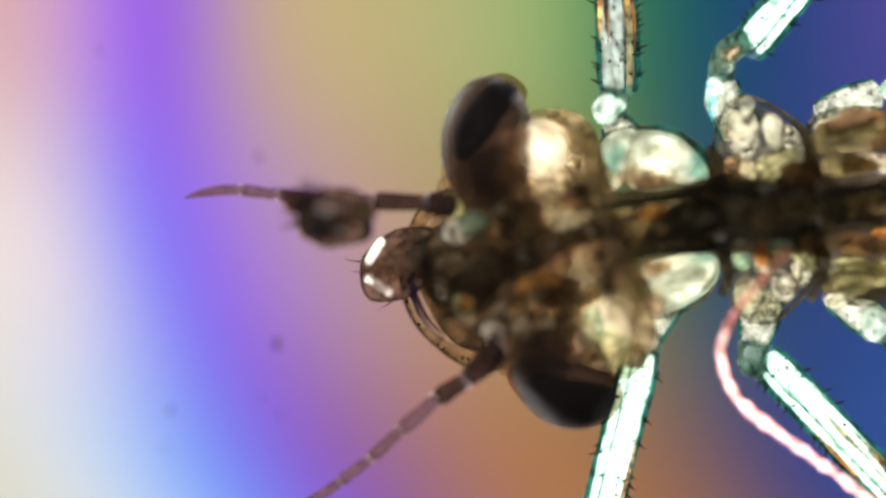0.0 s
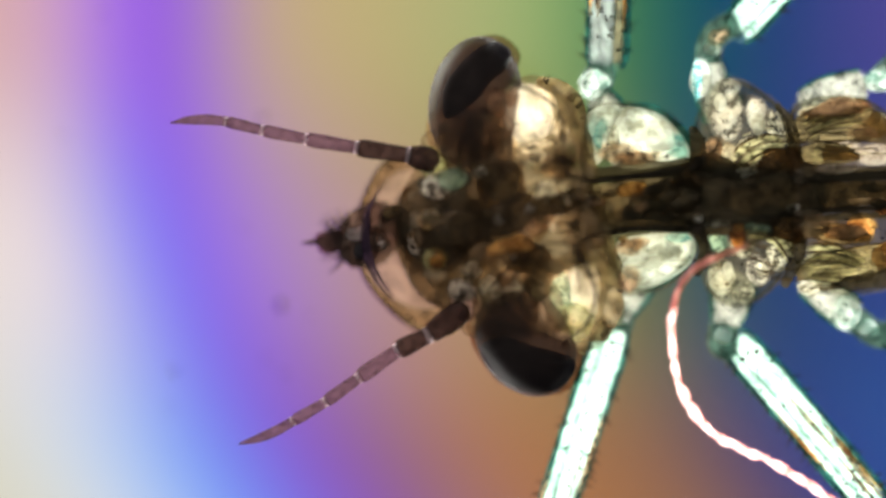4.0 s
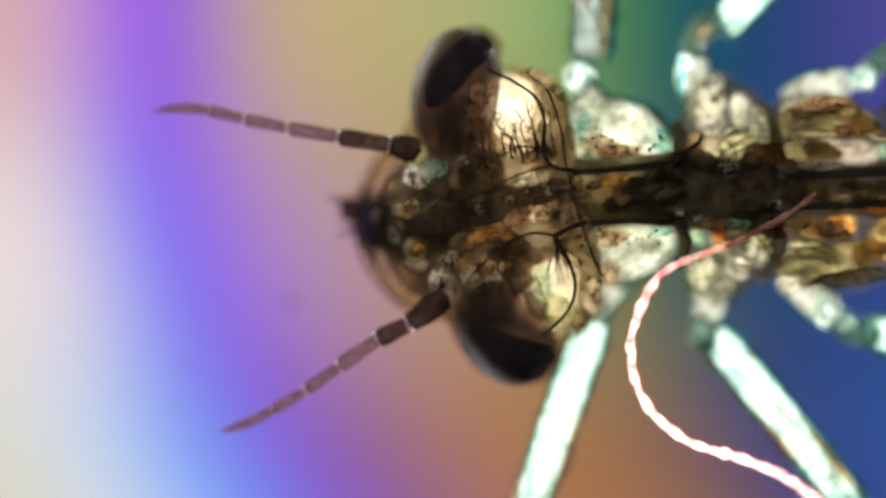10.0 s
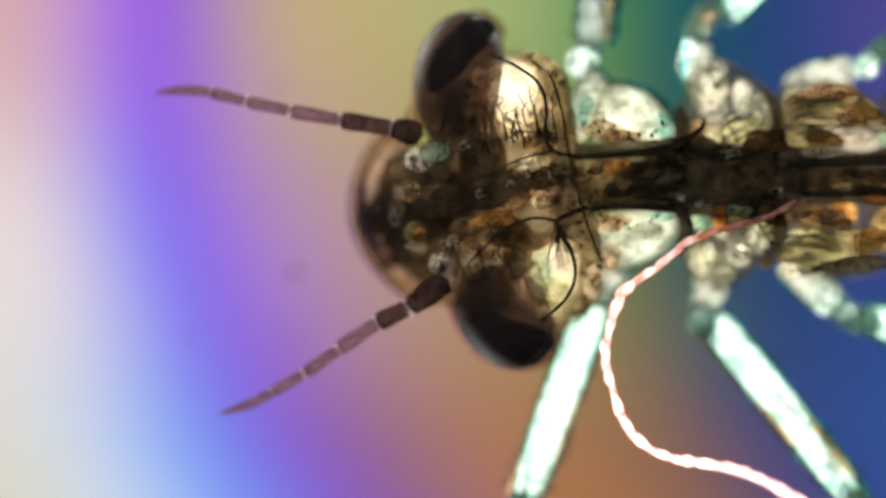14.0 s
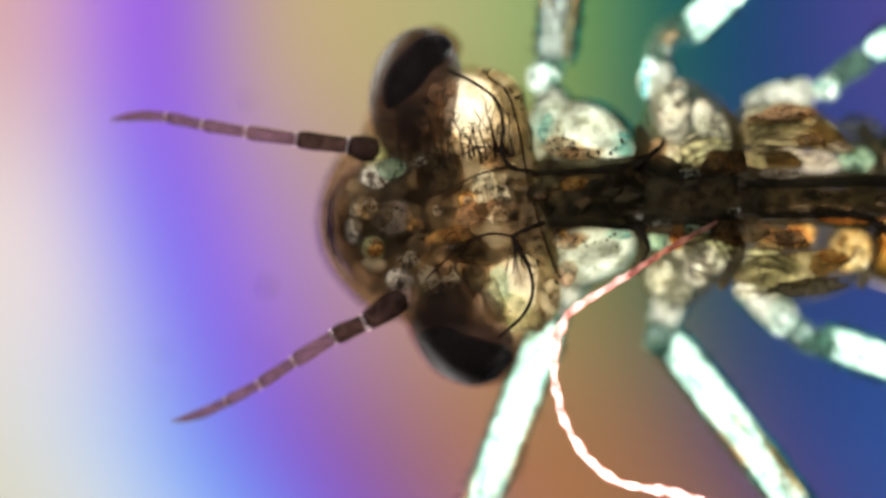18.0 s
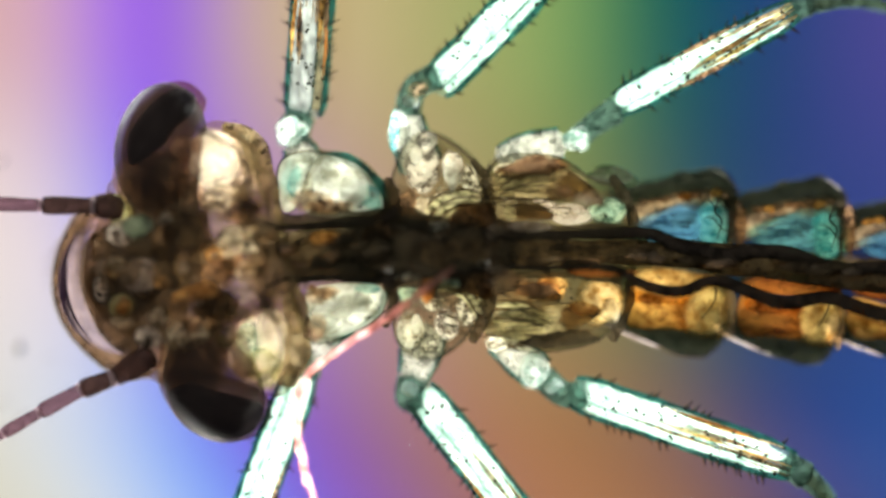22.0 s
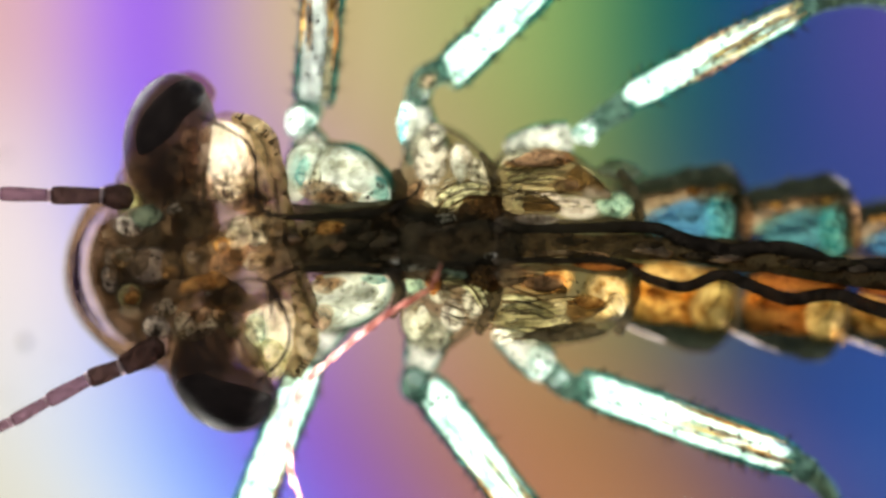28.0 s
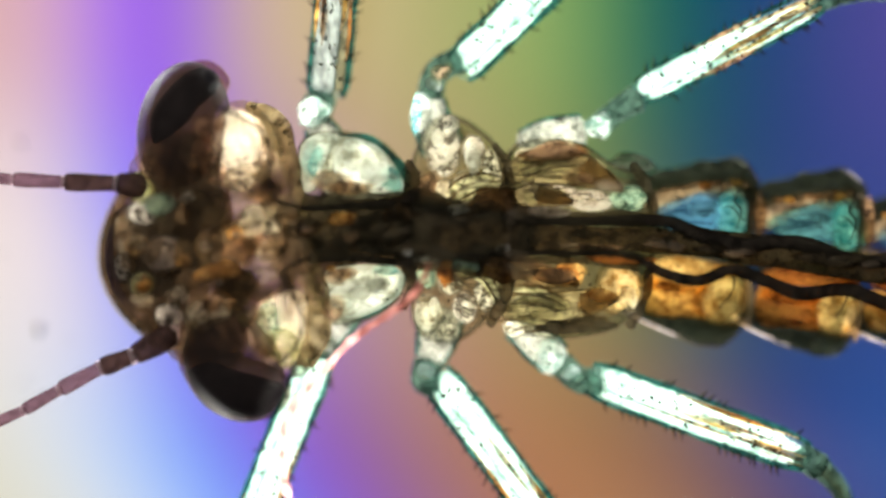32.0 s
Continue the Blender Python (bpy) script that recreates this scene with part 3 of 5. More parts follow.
# (host, x, y, half sizes, turn, tissue, level)
LOBES = ((pro, 674, 332, 13, 28, -24, CYAN, 182), (pro, 534, 300, 12, 30, 12, CYAN, 182), (meta, 938, 388, 50, 12, 3, LILAC, 192), (meso, 800, 486, 36, 14, 4, SEA, 192), (meso, 815, 300, 16, 26, -14, PEARL, 176),
         (meso, 762, 280, 32, 46, 6, FAWN, 146), (meso, 815, 282, 22, 34, -18, FAWN, 150), (meso, 770, 234, 22, 22, 0, FAWN, 140), (meso, 735, 350, 26, 30, 12, TAN, 150), (meso, 760, 352, 16, 26, -10, CREAM, 164),
         (meso, 850, 310, 18, 40, -20, MOSS, 140), (meso, 800, 340, 40, 16, -14, MOSS, 138), (meso, 738, 568, 28, 36, 10, CREAM, 146), (meso, 802, 562, 26, 32, -12, FAWN, 146), (meso, 770, 600, 26, 16, 0, MOSS, 138),
         (meso, 732, 506, 22, 24, 0, SEA, 150), (meso, 838, 530, 22, 40, 10, MOSS, 138), (meso, 775, 520, 30, 22, 0, MOSS, 138), (meso, 748, 556, 12, 20, 10, WHITE, 168), (meso, 806, 560, 12, 16, 0, WHITE, 168), (meso, 752, 258, 14, 18, 0, WHITE, 170),
         (pro, 648, 322, 40, 22, 22, WHITE, 182), (pro, 590, 348, 34, 12, 0, TAN, 184), (pro, 672, 344, 18, 10, 0, CYAN, 186), (pro, 560, 320, 10, 26, 10, CREAM, 182), (pro, 520, 300, 10, 30, 8, CYAN, 164),
         (pro, 616, 534, 28, 14, -8, WHITE, 182), (pro, 664, 494, 26, 10, 4, CYAN, 186), (pro, 588, 500, 26, 10, 0, TAN, 184), (pro, 650, 520, 22, 16, 0, PEARL, 182), (pro, 566, 492, 9, 6, 0, YELLOW, 190),
         (meta, 950, 358, 60, 28, 4, LILAC, 140), (meta, 1030, 366, 44, 20, 4, LILAC, 142), (meta, 1092, 362, 42, 24, 2, SEA, 146), (meta, 1100, 300, 46, 18, 6, MARGIN, 130), (meta, 930, 364, 34, 18, 4, STRAND, 168), (meta, 915, 286, 30, 14, -8, CREAM, 146),
         (meta, 960, 272, 26, 14, -14, TAN, 146), (meta, 1000, 290, 22, 26, 30, TAN, 146), (meta, 930, 500, 28, 24, 10, TAN, 150), (meta, 990, 496, 34, 22, 0, AMBER, 150), (meta, 1074, 520, 46, 46, 2, YELLOW, 150), (meta, 1092, 540, 20, 24, 0, CREAM, 172),
         (meta, 935, 562, 56, 34, 6, STRAND, 144), (meta, 990, 560, 30, 30, 0, MOSS, 142), (meta, 1040, 534, 32, 12, 4, AMBER, 180), (meta, 890, 596, 24, 16, 20, CREAM, 146), (meta, 1010, 450, 70, 8, 2, UMBER, 182), (meta, 1050, 452, 26, 6, 0, TAN, 184), (meta, 1052, 344, 32, 10, 12, UMBER, 216), (meta, 1000, 330, 30, 12, 10, TAN, 206))
for i, (host, x, y, rx, ry, t, mt, z) in enumerate(LOBES):
    shape = oval(x, y, rx, ry, t, 0.35, 26, 70 + i)
    lobe("muscle_lobe" if rx > 20 else "pale_lobe", host, mt, shape, z - 18, 24 if z < 160 else 12, film=True)
for pts in ([(556, 276, 172, 4), (600, 258, 176, 8), (646, 272, 178, 9), (686, 316, 180, 11), (694, 356, 180, 10)], [(556, 570, 172, 4), (600, 580, 176, 6), (646, 566, 178, 6), (684, 530, 178, 6), (692, 502, 178, 6)]):
    part("lobe_edge", loft([(x, y, z - 56, r * 1.1) for x, y, z, r in pts], flat=0.6, rough=0.5, sub=6), EDGEDARK, pro, "dark green lobe edge")
# pores and specks on the back
for i in range(220):
    rng = random.Random(1900 + i)
    x = rng.uniform(540, 1060)
    s = rng.choice((-1, 1))
    y = 431 + s * rng.uniform(62, 120)
    part("pore", pillow(oval(x, y, rng.uniform(1.5, 3.6), rng.uniform(1.2, 2.6), rng.uniform(0, 90), 0.5, 8, i), 168 - 0.12 * abs(y - 431), 2.0, 1.0, rings=2), SPINE, pro if x < 700 else meso if x < 875 else meta)
# curved bundles of strands
for host, sx, sy, ex, ey, bow, n, gap in ((meso, 772, 378, 868, 340, -16, 8, 6.2), (meso, 786, 484, 862, 540, -18, 8, 6.0), (meta, 896, 322, 1000, 300, -8, 8, 5.0), (meta, 884, 540, 990, 566, -10, 8, 5.6)):
    d = np.array([ex - sx, ey - sy], float)
    e = np.array([-d[1], d[0]]) / np.linalg.norm(d)
    for i in range(n):
        rng = random.Random(1600 + i + sx)
        row = []
        for k in range(5):
            f = 0.04 * rng.random() + k / 4 * rng.uniform(0.88, 1.0)
            row.append((*(np.array([sx, sy]) + d * f + e * ((i - n / 2) * gap * (1 - 0.35 * f) + bow * math.sin(math.pi * f))), 164 - 3 * abs(i - n / 2), rng.uniform(2.2, 3.6) * (0.35 if k in (0, 4) else 1)))
        part("muscle_strand", loft(row, flat=0.7, seg=6, sub=4), STRAND if i % 3 else VEIN, host)
# brown tissue over the lobes beside the gut
for host, x, y, rx, ry, t, mt in ((meso, 742, 470, 46, 26, 8, UMBER), (meso, 790, 492, 40, 24, -6, DARKBROWN), (meso, 850, 486, 40, 30, 4, PACKING), (meso, 850, 372, 44, 30, -8, PACKING), (meso, 735, 372, 38, 20, 10, DARKBROWN), (meso, 800, 395, 50, 18, 0, PACKING), (meso, 770, 494, 16, 30, 0, RUST),
                                  (meta, 900, 392, 34, 16, 0, UMBER), (meta, 900, 486, 34, 20, 0, UMBER), (meta, 960, 500, 46, 16, 2, TAN), (pro, 690, 420, 46, 60, 0, PACKING), (meta, 1070, 470, 60, 10, 3, RUST), (meta, 1000, 588, 70, 16, -6, DARKBROWN), (meta, 950, 285, 60, 14, -6, TAN)):
    lobe("brown_patch", host, mt, oval(x, y, rx, ry, t, 0.4, 24, x * 0.1), 172, 10)
# dark folds round the crop
for i in range(22):
    rng = random.Random(1500 + i)
    x = rng.uniform(690, 905)
    lobe("gut_fold", meso, (UMBER, GUT, BROWN, MOSS)[i % 4], oval(x, 431 + rng.choice((-1, 1)) * rng.uniform(18, 46), rng.uniform(14, 34), rng.uniform(6, 13), rng.uniform(-12, 12), 0.5, 18, i), 176, 8)
# added brown bands that shade the gaps between rings and beside the gut
for host, pts in ((pro, [(698, 300, 168, 7), (708, 335, 176, 13), (704, 372, 180, 15)]), (pro, [(700, 480, 180, 14), (708, 520, 176, 13), (690, 562, 168, 7)]), (meso, [(852, 268, 166, 6), (874, 310, 172, 12), (880, 372, 180, 15)]), (meso, [(878, 480, 180, 14), (868, 545, 174, 12), (846, 592, 166, 6)]),
                  (pro, [(504, 374, 180, 13), (600, 372, 186, 15), (700, 370, 188, 17)]), (pro, [(524, 470, 180, 12), (600, 466, 186, 14), (700, 472, 188, 16)]), (meso, [(700, 372, 184, 18), (790, 380, 186, 14), (900, 390, 182, 12)]), (meso, [(700, 486, 184, 13), (790, 478, 186, 11), (900, 474, 182, 9)]),
                  (meta, [(900, 392, 180, 12), (1000, 398, 180, 13), (1120, 400, 178, 14)]), (meta, [(900, 476, 180, 7), (1000, 474, 180, 7), (1110, 484, 178, 9)]), (meta, [(1100, 300, 158, 9), (1128, 350, 160, 11), (1132, 395, 164, 12)]), (meta, [(1128, 490, 164, 9), (1124, 540, 160, 9), (1096, 592, 156, 9)])):
    part("gap_band", loft([(x, y, z - 24, r * 0.95) for x, y, z, r in pts], flat=0.5, rough=0.6, sub=6), DARKBROWN, host)

# fine muscle strands on the hind thorax
for i in range(26):
    rng = random.Random(300 + i)
    low = i % 2
    x0, y0 = rng.uniform(880, 930), (rng.uniform(545, 600) if low else rng.uniform(285, 385))
    ln, sl = rng.uniform(60, 140), rng.uniform(-0.12, 0.22) * (1 if not low else -0.6)
    part("muscle_strand", loft([(x0 + ln * k / 3, y0 + sl * ln * k / 3 + 5 * math.sin(k + i), 164 - 3 * k, 1.4) for k in range(4)], sub=3, seg=5), VEIN if i % 3 else CREAM, meta)
for i in range(18):
    rng = random.Random(500 + i)
    low = i % 2
    x0, y0 = rng.uniform(775, 800), (rng.uniform(500, 560) if low else rng.uniform(310, 380))
    ln = rng.uniform(40, 80)
    part("muscle_strand", loft([(x0 + ln * k / 3, y0 + (0.5 if low else -0.45) * ln * k / 3 - 3 * k * k * (1 if low else -1) * 0.5, 168 - 3 * k, 1.3) for k in range(4)], sub=3, seg=5), VEIN if i % 2 else CREAM, meso)

# wing pads: long leaves with curved veins and a darker tip
for pts in ([(868, 330, 150, 10), (905, 312, 156, 27), (960, 304, 160, 36), (1010, 314, 160, 30), (1052, 332, 158, 18), (1080, 346, 154, 4)],
            [(870, 572, 150, 8), (905, 562, 156, 22), (960, 562, 160, 32), (1010, 552, 160, 27), (1046, 545, 158, 16), (1072, 541, 154, 4)],
            [(866, 372, 150, 8), (896, 362, 158, 17), (930, 360, 160, 21), (968, 364, 158, 14), (992, 370, 154, 4)],
            [(892, 498, 150, 6), (920, 500, 158, 15), (950, 504, 160, 19), (985, 510, 158, 12), (1004, 515, 154, 4)]):
    pad = part("wing_pad", loft(pts, flat=0.22, seg=14), WING, meta, "folded translucent brown wing pad")
    part("pad_tip", loft([(x, y, z + 2, r * 0.8) for x, y, z, r in pts[-3:]], flat=0.2, seg=10), PADTIP, pad, "darker brown tip of the pad")
    for j in (-0.97, 0.97):
        part("pad_edge", loft([(x, y + j * r, z + 2, 2.0) for x, y, z, r in pts], sub=5, seg=6), VEIN, pad)
    for j in (-0.7, -0.45, -0.2, 0.08, 0.36, 0.64):
        row = pts if abs(j) > 0.3 else pts[:-1]
        part("vein", loft([(x, y + j * r * (1 + 0.12 * math.sin(3 * j + i)), z + r * 0.24 * math.sqrt(1 - j * j) + 2, 1.0 if abs(j) < 0.5 else 0.8) for i, (x, y, z, r) in enumerate(row)], sub=4, seg=5), VEIN, pad)

# gut and air tubes along the body
part("gut", loft([(495, 430, 150, 40), (600, 428, 150, 44), (690, 428, 150, 46), (740, 428, 160, 50)], flat=0.7, rough=0.2), BROWN, nymph, "brown fore gut")
part("crop", loft([(585, 432, 150, 20), (640, 430, 156, 36), (700, 428, 158, 42), (745, 427, 160, 48), (790, 428, 160, 46), (850, 431, 158, 50), (895, 432, 156, 42), (930, 434, 150, 20)], flat=0.5, rough=0.35, seg=14), GUT, nymph, "black full crop")
part("hind_gut", loft([(905, 432, 150, 28), (1050, 434, 146, 22), (1200, 440, 138, 24), (1350, 456, 136, 26), (1600, 500, 150, 22), (1900, 520, 150, 20)], flat=0.7, rough=0.4), MURK, nymph, "dark hind gut")
part("air_tube", loft([(500, 386, 170, 5), (600, 382, 170, 6), (690, 376, 170, 8), (790, 392, 172, 9), (900, 402, 172, 10), (1000, 405, 172, 9), (1150, 403, 164, 11), (1205, 422, 158, 13), (1290, 446, 154, 15), (1350, 438, 152, 12), (1410, 444, 152, 15), (1490, 472, 152, 14), (1600, 470, 170, 12), (1900, 500, 180, 10)], seg=8), TRACHEA, nymph, "black air tube")
part("air_tube", loft([(515, 480, 170, 5), (600, 474, 170, 6), (690, 480, 172, 7), (790, 468, 175, 7), (900, 462, 175, 6), (1000, 462, 175, 6), (1092, 464, 178, 7), (1150, 494, 166, 9), (1215, 508, 162, 10), (1275, 487, 160, 10), (1335, 508, 158, 11), (1400, 530, 156, 12), (1480, 522, 156, 12), (1600, 556, 176, 14), (1900, 560, 180, 10)], seg=8), TRACHEA, nymph, "black air tube")
part("air_tube", loft([(690, 376, 195, 5), (716, 356, 195, 5), (738, 340, 190, 4), (745, 322, 180, 2)], seg=7), TRACHEA, nymph)
part("air_tube", loft([(690, 482, 195, 5), (706, 495, 195, 5), (716, 515, 190, 4), (706, 540, 180, 2)], seg=7), TRACHEA, nymph)


for i in range(16):
    rng = random.Random(1200 + i)
    lobe("gut_cell", pro, rng.choice((TAN, BROWN, BROWN, MURK, UMBER, MURK)), oval(rng.uniform(515, 690), rng.uniform(400, 462), rng.uniform(8, 24), rng.uniform(6, 13), rng.uniform(-20, 20), 0.5, 18, i), 182, 8)
for i in range(14):
    rng = random.Random(1300 + i)
    x = rng.uniform(920, 1560)
    lobe("gut_cell", meta, rng.choice((BROWN, MURK, MURK, MURK, UMBER)), oval(x, 436 + (x - 1000) * 0.085 + rng.uniform(-14, 16 if x < 1120 else 0), rng.uniform(14, 40), rng.uniform(5, 10), 5, 0.5, 18, i), 172, 8)

# abdomen
def axis_y(x):
    return 436 + (x - 1000) * 0.085


EDGES = (1108, 1312, 1508, 1700, 1880, 2040, 2180, 2290)
for k in range(7):
    x0, x1 = EDGES[k], EDGES[k + 1]
    w = 1.0 - 0.085 * max(k - 1, 0)
    yc = axis_y((x0 + x1) / 2)
    rows = [(x0 - 22, 108), (x0 + 20, 130), (x0 + 90, 152), (x1 - 62, 164), (x1 - 28, 170), (x1 + 8, 146), (x1 + 20, 96)]
    up = [(x, axis_y(x) - h * w) for x, h in rows]
    low = [(x - 26, axis_y(x) + (h - 4) * w) for x, h in rows]
    seg = part("abdomen_segment", pillow(smooth_ring(up + low[::-1], 4), 84, 96 * w, 56 * w, lump=0.15, freq=0.01), SHELL, nymph, "dark clear-edged abdomen segment")
    seg.location.z = -24 * U
    part("filling", sheet(smooth_ring([(x, axis_y(x) - 34 * w) for x, y in up[:-1]] + [(x, axis_y(x) + 13 * w) for x, y in low[:-1]][::-1], 4), 88, 20, lump=0.5), PACKING, seg)
    upper, lower = (TEAL, RUST) if k % 2 else (BLUE, AMBER)
    ya = axis_y(x0 + 100)

    def at(points):
        return smooth_ring([(x0 + x, axis_y(x0 + x) + y * w) for x, y in points])

    part("tan_tissue", sheet(at([(10, -90), (60, -112), (130, -128), (200, -138), (216, -110), (190, -104), (130, -96), (70, -84), (30, -50)]), 108, 16, lump=0.5), TAN, seg)
    lobe("upper_cell", seg, upper, at([(30, -58), (66, -86), (150, -114), (174, -80), (160, -26), (84, -30)]), 122, 22, label="blue-green shining cell", film=True)
    lobe("bright_cell", seg, CYAN, at([(142, -90), (160, -112), (196, -118), (206, -70), (198, -22), (158, -26), (142, -50), (146, -74)]), 122, 22, label="bright cyan cell")
    lobe("bright_cell", seg, TEAL if k % 2 == 0 else SEA, oval(x0 + 202, axis_y(x0 + 202) - 72 * w, 10, 36 * w, 0, 0.3, 18, k), 120, 14)
    lobe("lower_cell", seg, lower, at([(22, 48), (90, 58), (134, 52), (124, 84), (128, 120), (80, 124), (16, 118)]), 120, 24, label="amber shining cell", thin=False)
    lobe("yellow_cell", seg, YELLOW, at([(106, 84), (122, 46), (160, 36), (202, 36), (202, 122), (150, 134), (112, 126)]), 120, 24, label="yellow shining cell")
    lobe("yellow_cell", seg, YELLOW if k == 0 else RUST, at([(16, 18), (70, 12), (150, 20), (196, 22), (190, 38), (150, 46), (90, 48), (30, 42)]), 128, 14)
    lobe("amber_cell", seg, AMBER, at([(26, 58), (90, 64), (120, 60), (110, 76), (30, 78)]), 140, 8)
    if k:
        lobe("slate_streak", seg, SLATE, at([(14, 84), (60, 82), (128, 90), (120, 97), (60, 98), (14, 99)]), 112, 6, label="slate-blue streak")
    for j in range(9):
        rng = random.Random(1700 + 20 * k + j)
        x = 50 + 18 * j
        lobe("rim_cell", seg, rng.choice((TAN, AMBER, TAN, UMBER)), oval(x0 + x, axis_y(x0 + x) - (96 + 0.16 * x + rng.uniform(-4, 6)) * w, rng.uniform(8, 15), rng.uniform(5, 9), rng.uniform(-20, 20), 0.5, 14, j), 128, 8)
    lobe("band_cell", seg, TAN, oval(x1 + 16, axis_y(x1) - 78 * w, 12, 44 * w, 0, 0.3, 20, k + 5), 128, 12)
    lobe("band_cell", seg, UMBER, oval(x1 - 2, axis_y(x1) - 70 * w, 6, 52 * w, 0, 0.3, 20, k + 5), 128, 12)
    lobe("band_cell", seg, UMBER, oval(x1 - 4, axis_y(x1) + 84 * w, 12, 50 * w, 0, 0.3, 20, k + 9), 128, 12)
    for s in (-1, 1):
        # pale strand paints a highlight, on the rear slope above, the front slope below
        line = ((x1 - 34, 171), (x1 - 10, 163), (x1 + 14, 138)) if s < 0 else ((x0 + 6, 122), (x0 + 50, 140), (x0 + 100, 156))
        part("edge_glint", loft([(x - (0 if s < 0 else 26), axis_y(x) + s * (h - 2) * w, 118, r) for (x, h), r in zip(line, (1.0, 2.2, 1.2))], seg=6, rough=0.4), LILAC, seg, "pale highlight along the segment edge")
        side = up if s < 0 else low
        part("margin", loft([(x, y - s * 24 * w, 108, g * w) for (x, y), g in zip(side[:-1], (16, 20, 24, 28, 28, 17))], flat=0.8, rough=0.3), MARGIN, seg, "dark olive side margin")
        part("margin", loft([(x, y - s * 6 * w, 84, g * w) for (x, y), g in zip(side[:-1], (4, 4, 5, 6, 6, 4))], flat=0.8, rough=0.3), JOINT, seg)
        # branching fine air tubes
        xb, yb = x0 + 150, axis_y(x0) + s * 70 * w
        if s < 0:
            part("fine_air_tube", loft([(x0 + 180, axis_y(x0) - 100 * w, 150, 1.9), (x0 + 172, axis_y(x0) - 80 * w, 152, 1.8), (x0 + 184, axis_y(x0) - 62 * w, 152, 1.6), (x0 + 176, axis_y(x0) - 30 * w, 150, 1.0)], seg=5, sub=5, rough=0.4), TWIG, seg)
            for j, (ax, ay) in enumerate(((150, -96), (198, -84), (150, -66), (196, -44))):
                part("fine_air_tube", loft([(x0 + 174, axis_y(x0) - (84 if j < 2 else 62) * w, 152, 1.3), (x0 + (174 + ax) / 2, axis_y(x0) + (ay - 4) * w, 151, 1.1), (x0 + ax, axis_y(x0) + ay * w, 150, 0.7)], seg=5, sub=4, rough=0.5), TWIG, seg)
        for j in range(1 if s > 0 else 0):
            rng = random.Random(900 + k * 10 + j)
            part("fine_air_tube", loft([(x0 + 172, axis_y(x0) + 52 * w, 150, 2.6), (x0 + 166 + rng.uniform(-5, 5), axis_y(x0) + 80 * w, 150, 1.6), (x0 + 150 + rng.uniform(-8, 8), axis_y(x0) + 112 * w, 150, 1.0)], seg=5, sub=5, rough=0.4), TWIG, seg)

# ---- the head, built round its own centre, forward along its x ----
head = part("head", pillow(smooth_ring([(206, 0), (194, 58), (166, 106), (134, 146), (112, 190), (-20, 215), (-74, 250), (-124, 232), (-160, 186), (-168, 100), (-160, 0),
                                        (-162, -100), (-156, -186), (-126, -232), (-82, -252), (-20, -215), (108, -186), (134, -144), (166, -106), (194, -58)], 4), 130, 104, 108, Q, 9, 0.15, 0.015), CUTICLE, nymph, "wide translucent brown head with bulging eyes")
EYES = ((1, [(72, 208), (66, 250), (34, 284), (-7, 307), (-38, 308), (-56, 291), (-45, 267), (-14, 249), (11, 227), (46, 211)],
         [(84, 191), (77, 245), (39, 296), (-10, 322), (-48, 316), (-69, 284), (-55, 256), (-33, 229), (-1, 189), (51, 168)]),
        (-1, [(93, -205), (75, -257), (34, -290), (-13, -297), (-47, -277), (-53, -256), (-34, -241), (14, -217), (53, -196)],
         [(102, -178), (98, -219), (73, -268), (30, -295), (-21, -304), (-56, -283), (-65, -250), (-42, -223), (12, -189), (60, -166)]))
for s, bean, core in EYES:
    bm = bmesh.new()
    bmesh.ops.create_uvsphere(bm, u_segments=36, v_segments=24, radius=1.0)
    turn = math.atan2(-0.94 * s, -0.35)
    long, wide, mid = (118, 82, 220) if s > 0 else (106, 82, 208)
    m = Matrix.Translation(Q(18, mid * s, 140)) @ Matrix.Rotation(turn, 4, "Z") @ Matrix.Diagonal((long * U, wide * U, 92 * U, 1))
    bmesh.ops.transform(bm, matrix=m, verts=bm.verts[:])
    eye = part("compound_eye", bm, CORNEA, head, "bulging grey compound eye")
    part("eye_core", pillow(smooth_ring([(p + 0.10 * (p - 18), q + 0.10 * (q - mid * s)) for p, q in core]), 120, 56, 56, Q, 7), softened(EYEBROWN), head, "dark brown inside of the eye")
    part("pigment", pillow(smooth_ring([(p + 0.08 * (p - 18), q + 0.09 * (q - mid * s)) for p, q in bean]), 160, 46, 46, Q, 7), PIGMENT, head, "black eye pigment")
    # the facets that stand out along the edge
    bm = bmesh.new()
    for i in range(64):
        w = -2.1 + 4.2 * i / 63
        q = Matrix.Rotation(turn, 3, "Z") @ Vector((long * math.cos(w) * U, wide * math.sin(w) * U, 0))
        bmesh.ops.create_icosphere(bm, subdivisions=1, radius=2.4 * U, matrix=Matrix.Translation(Q(18, mid * s, 146) + q))
    part("eye_rim", bm, FACET, head, "finely beaded pale rim of the eye")


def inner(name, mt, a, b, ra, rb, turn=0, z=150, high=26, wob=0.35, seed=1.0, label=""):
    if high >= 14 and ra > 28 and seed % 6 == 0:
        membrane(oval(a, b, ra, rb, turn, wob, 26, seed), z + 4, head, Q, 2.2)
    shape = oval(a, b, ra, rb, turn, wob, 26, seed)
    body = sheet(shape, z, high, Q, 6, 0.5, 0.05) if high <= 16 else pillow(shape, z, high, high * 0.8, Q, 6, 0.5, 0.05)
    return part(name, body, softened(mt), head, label)


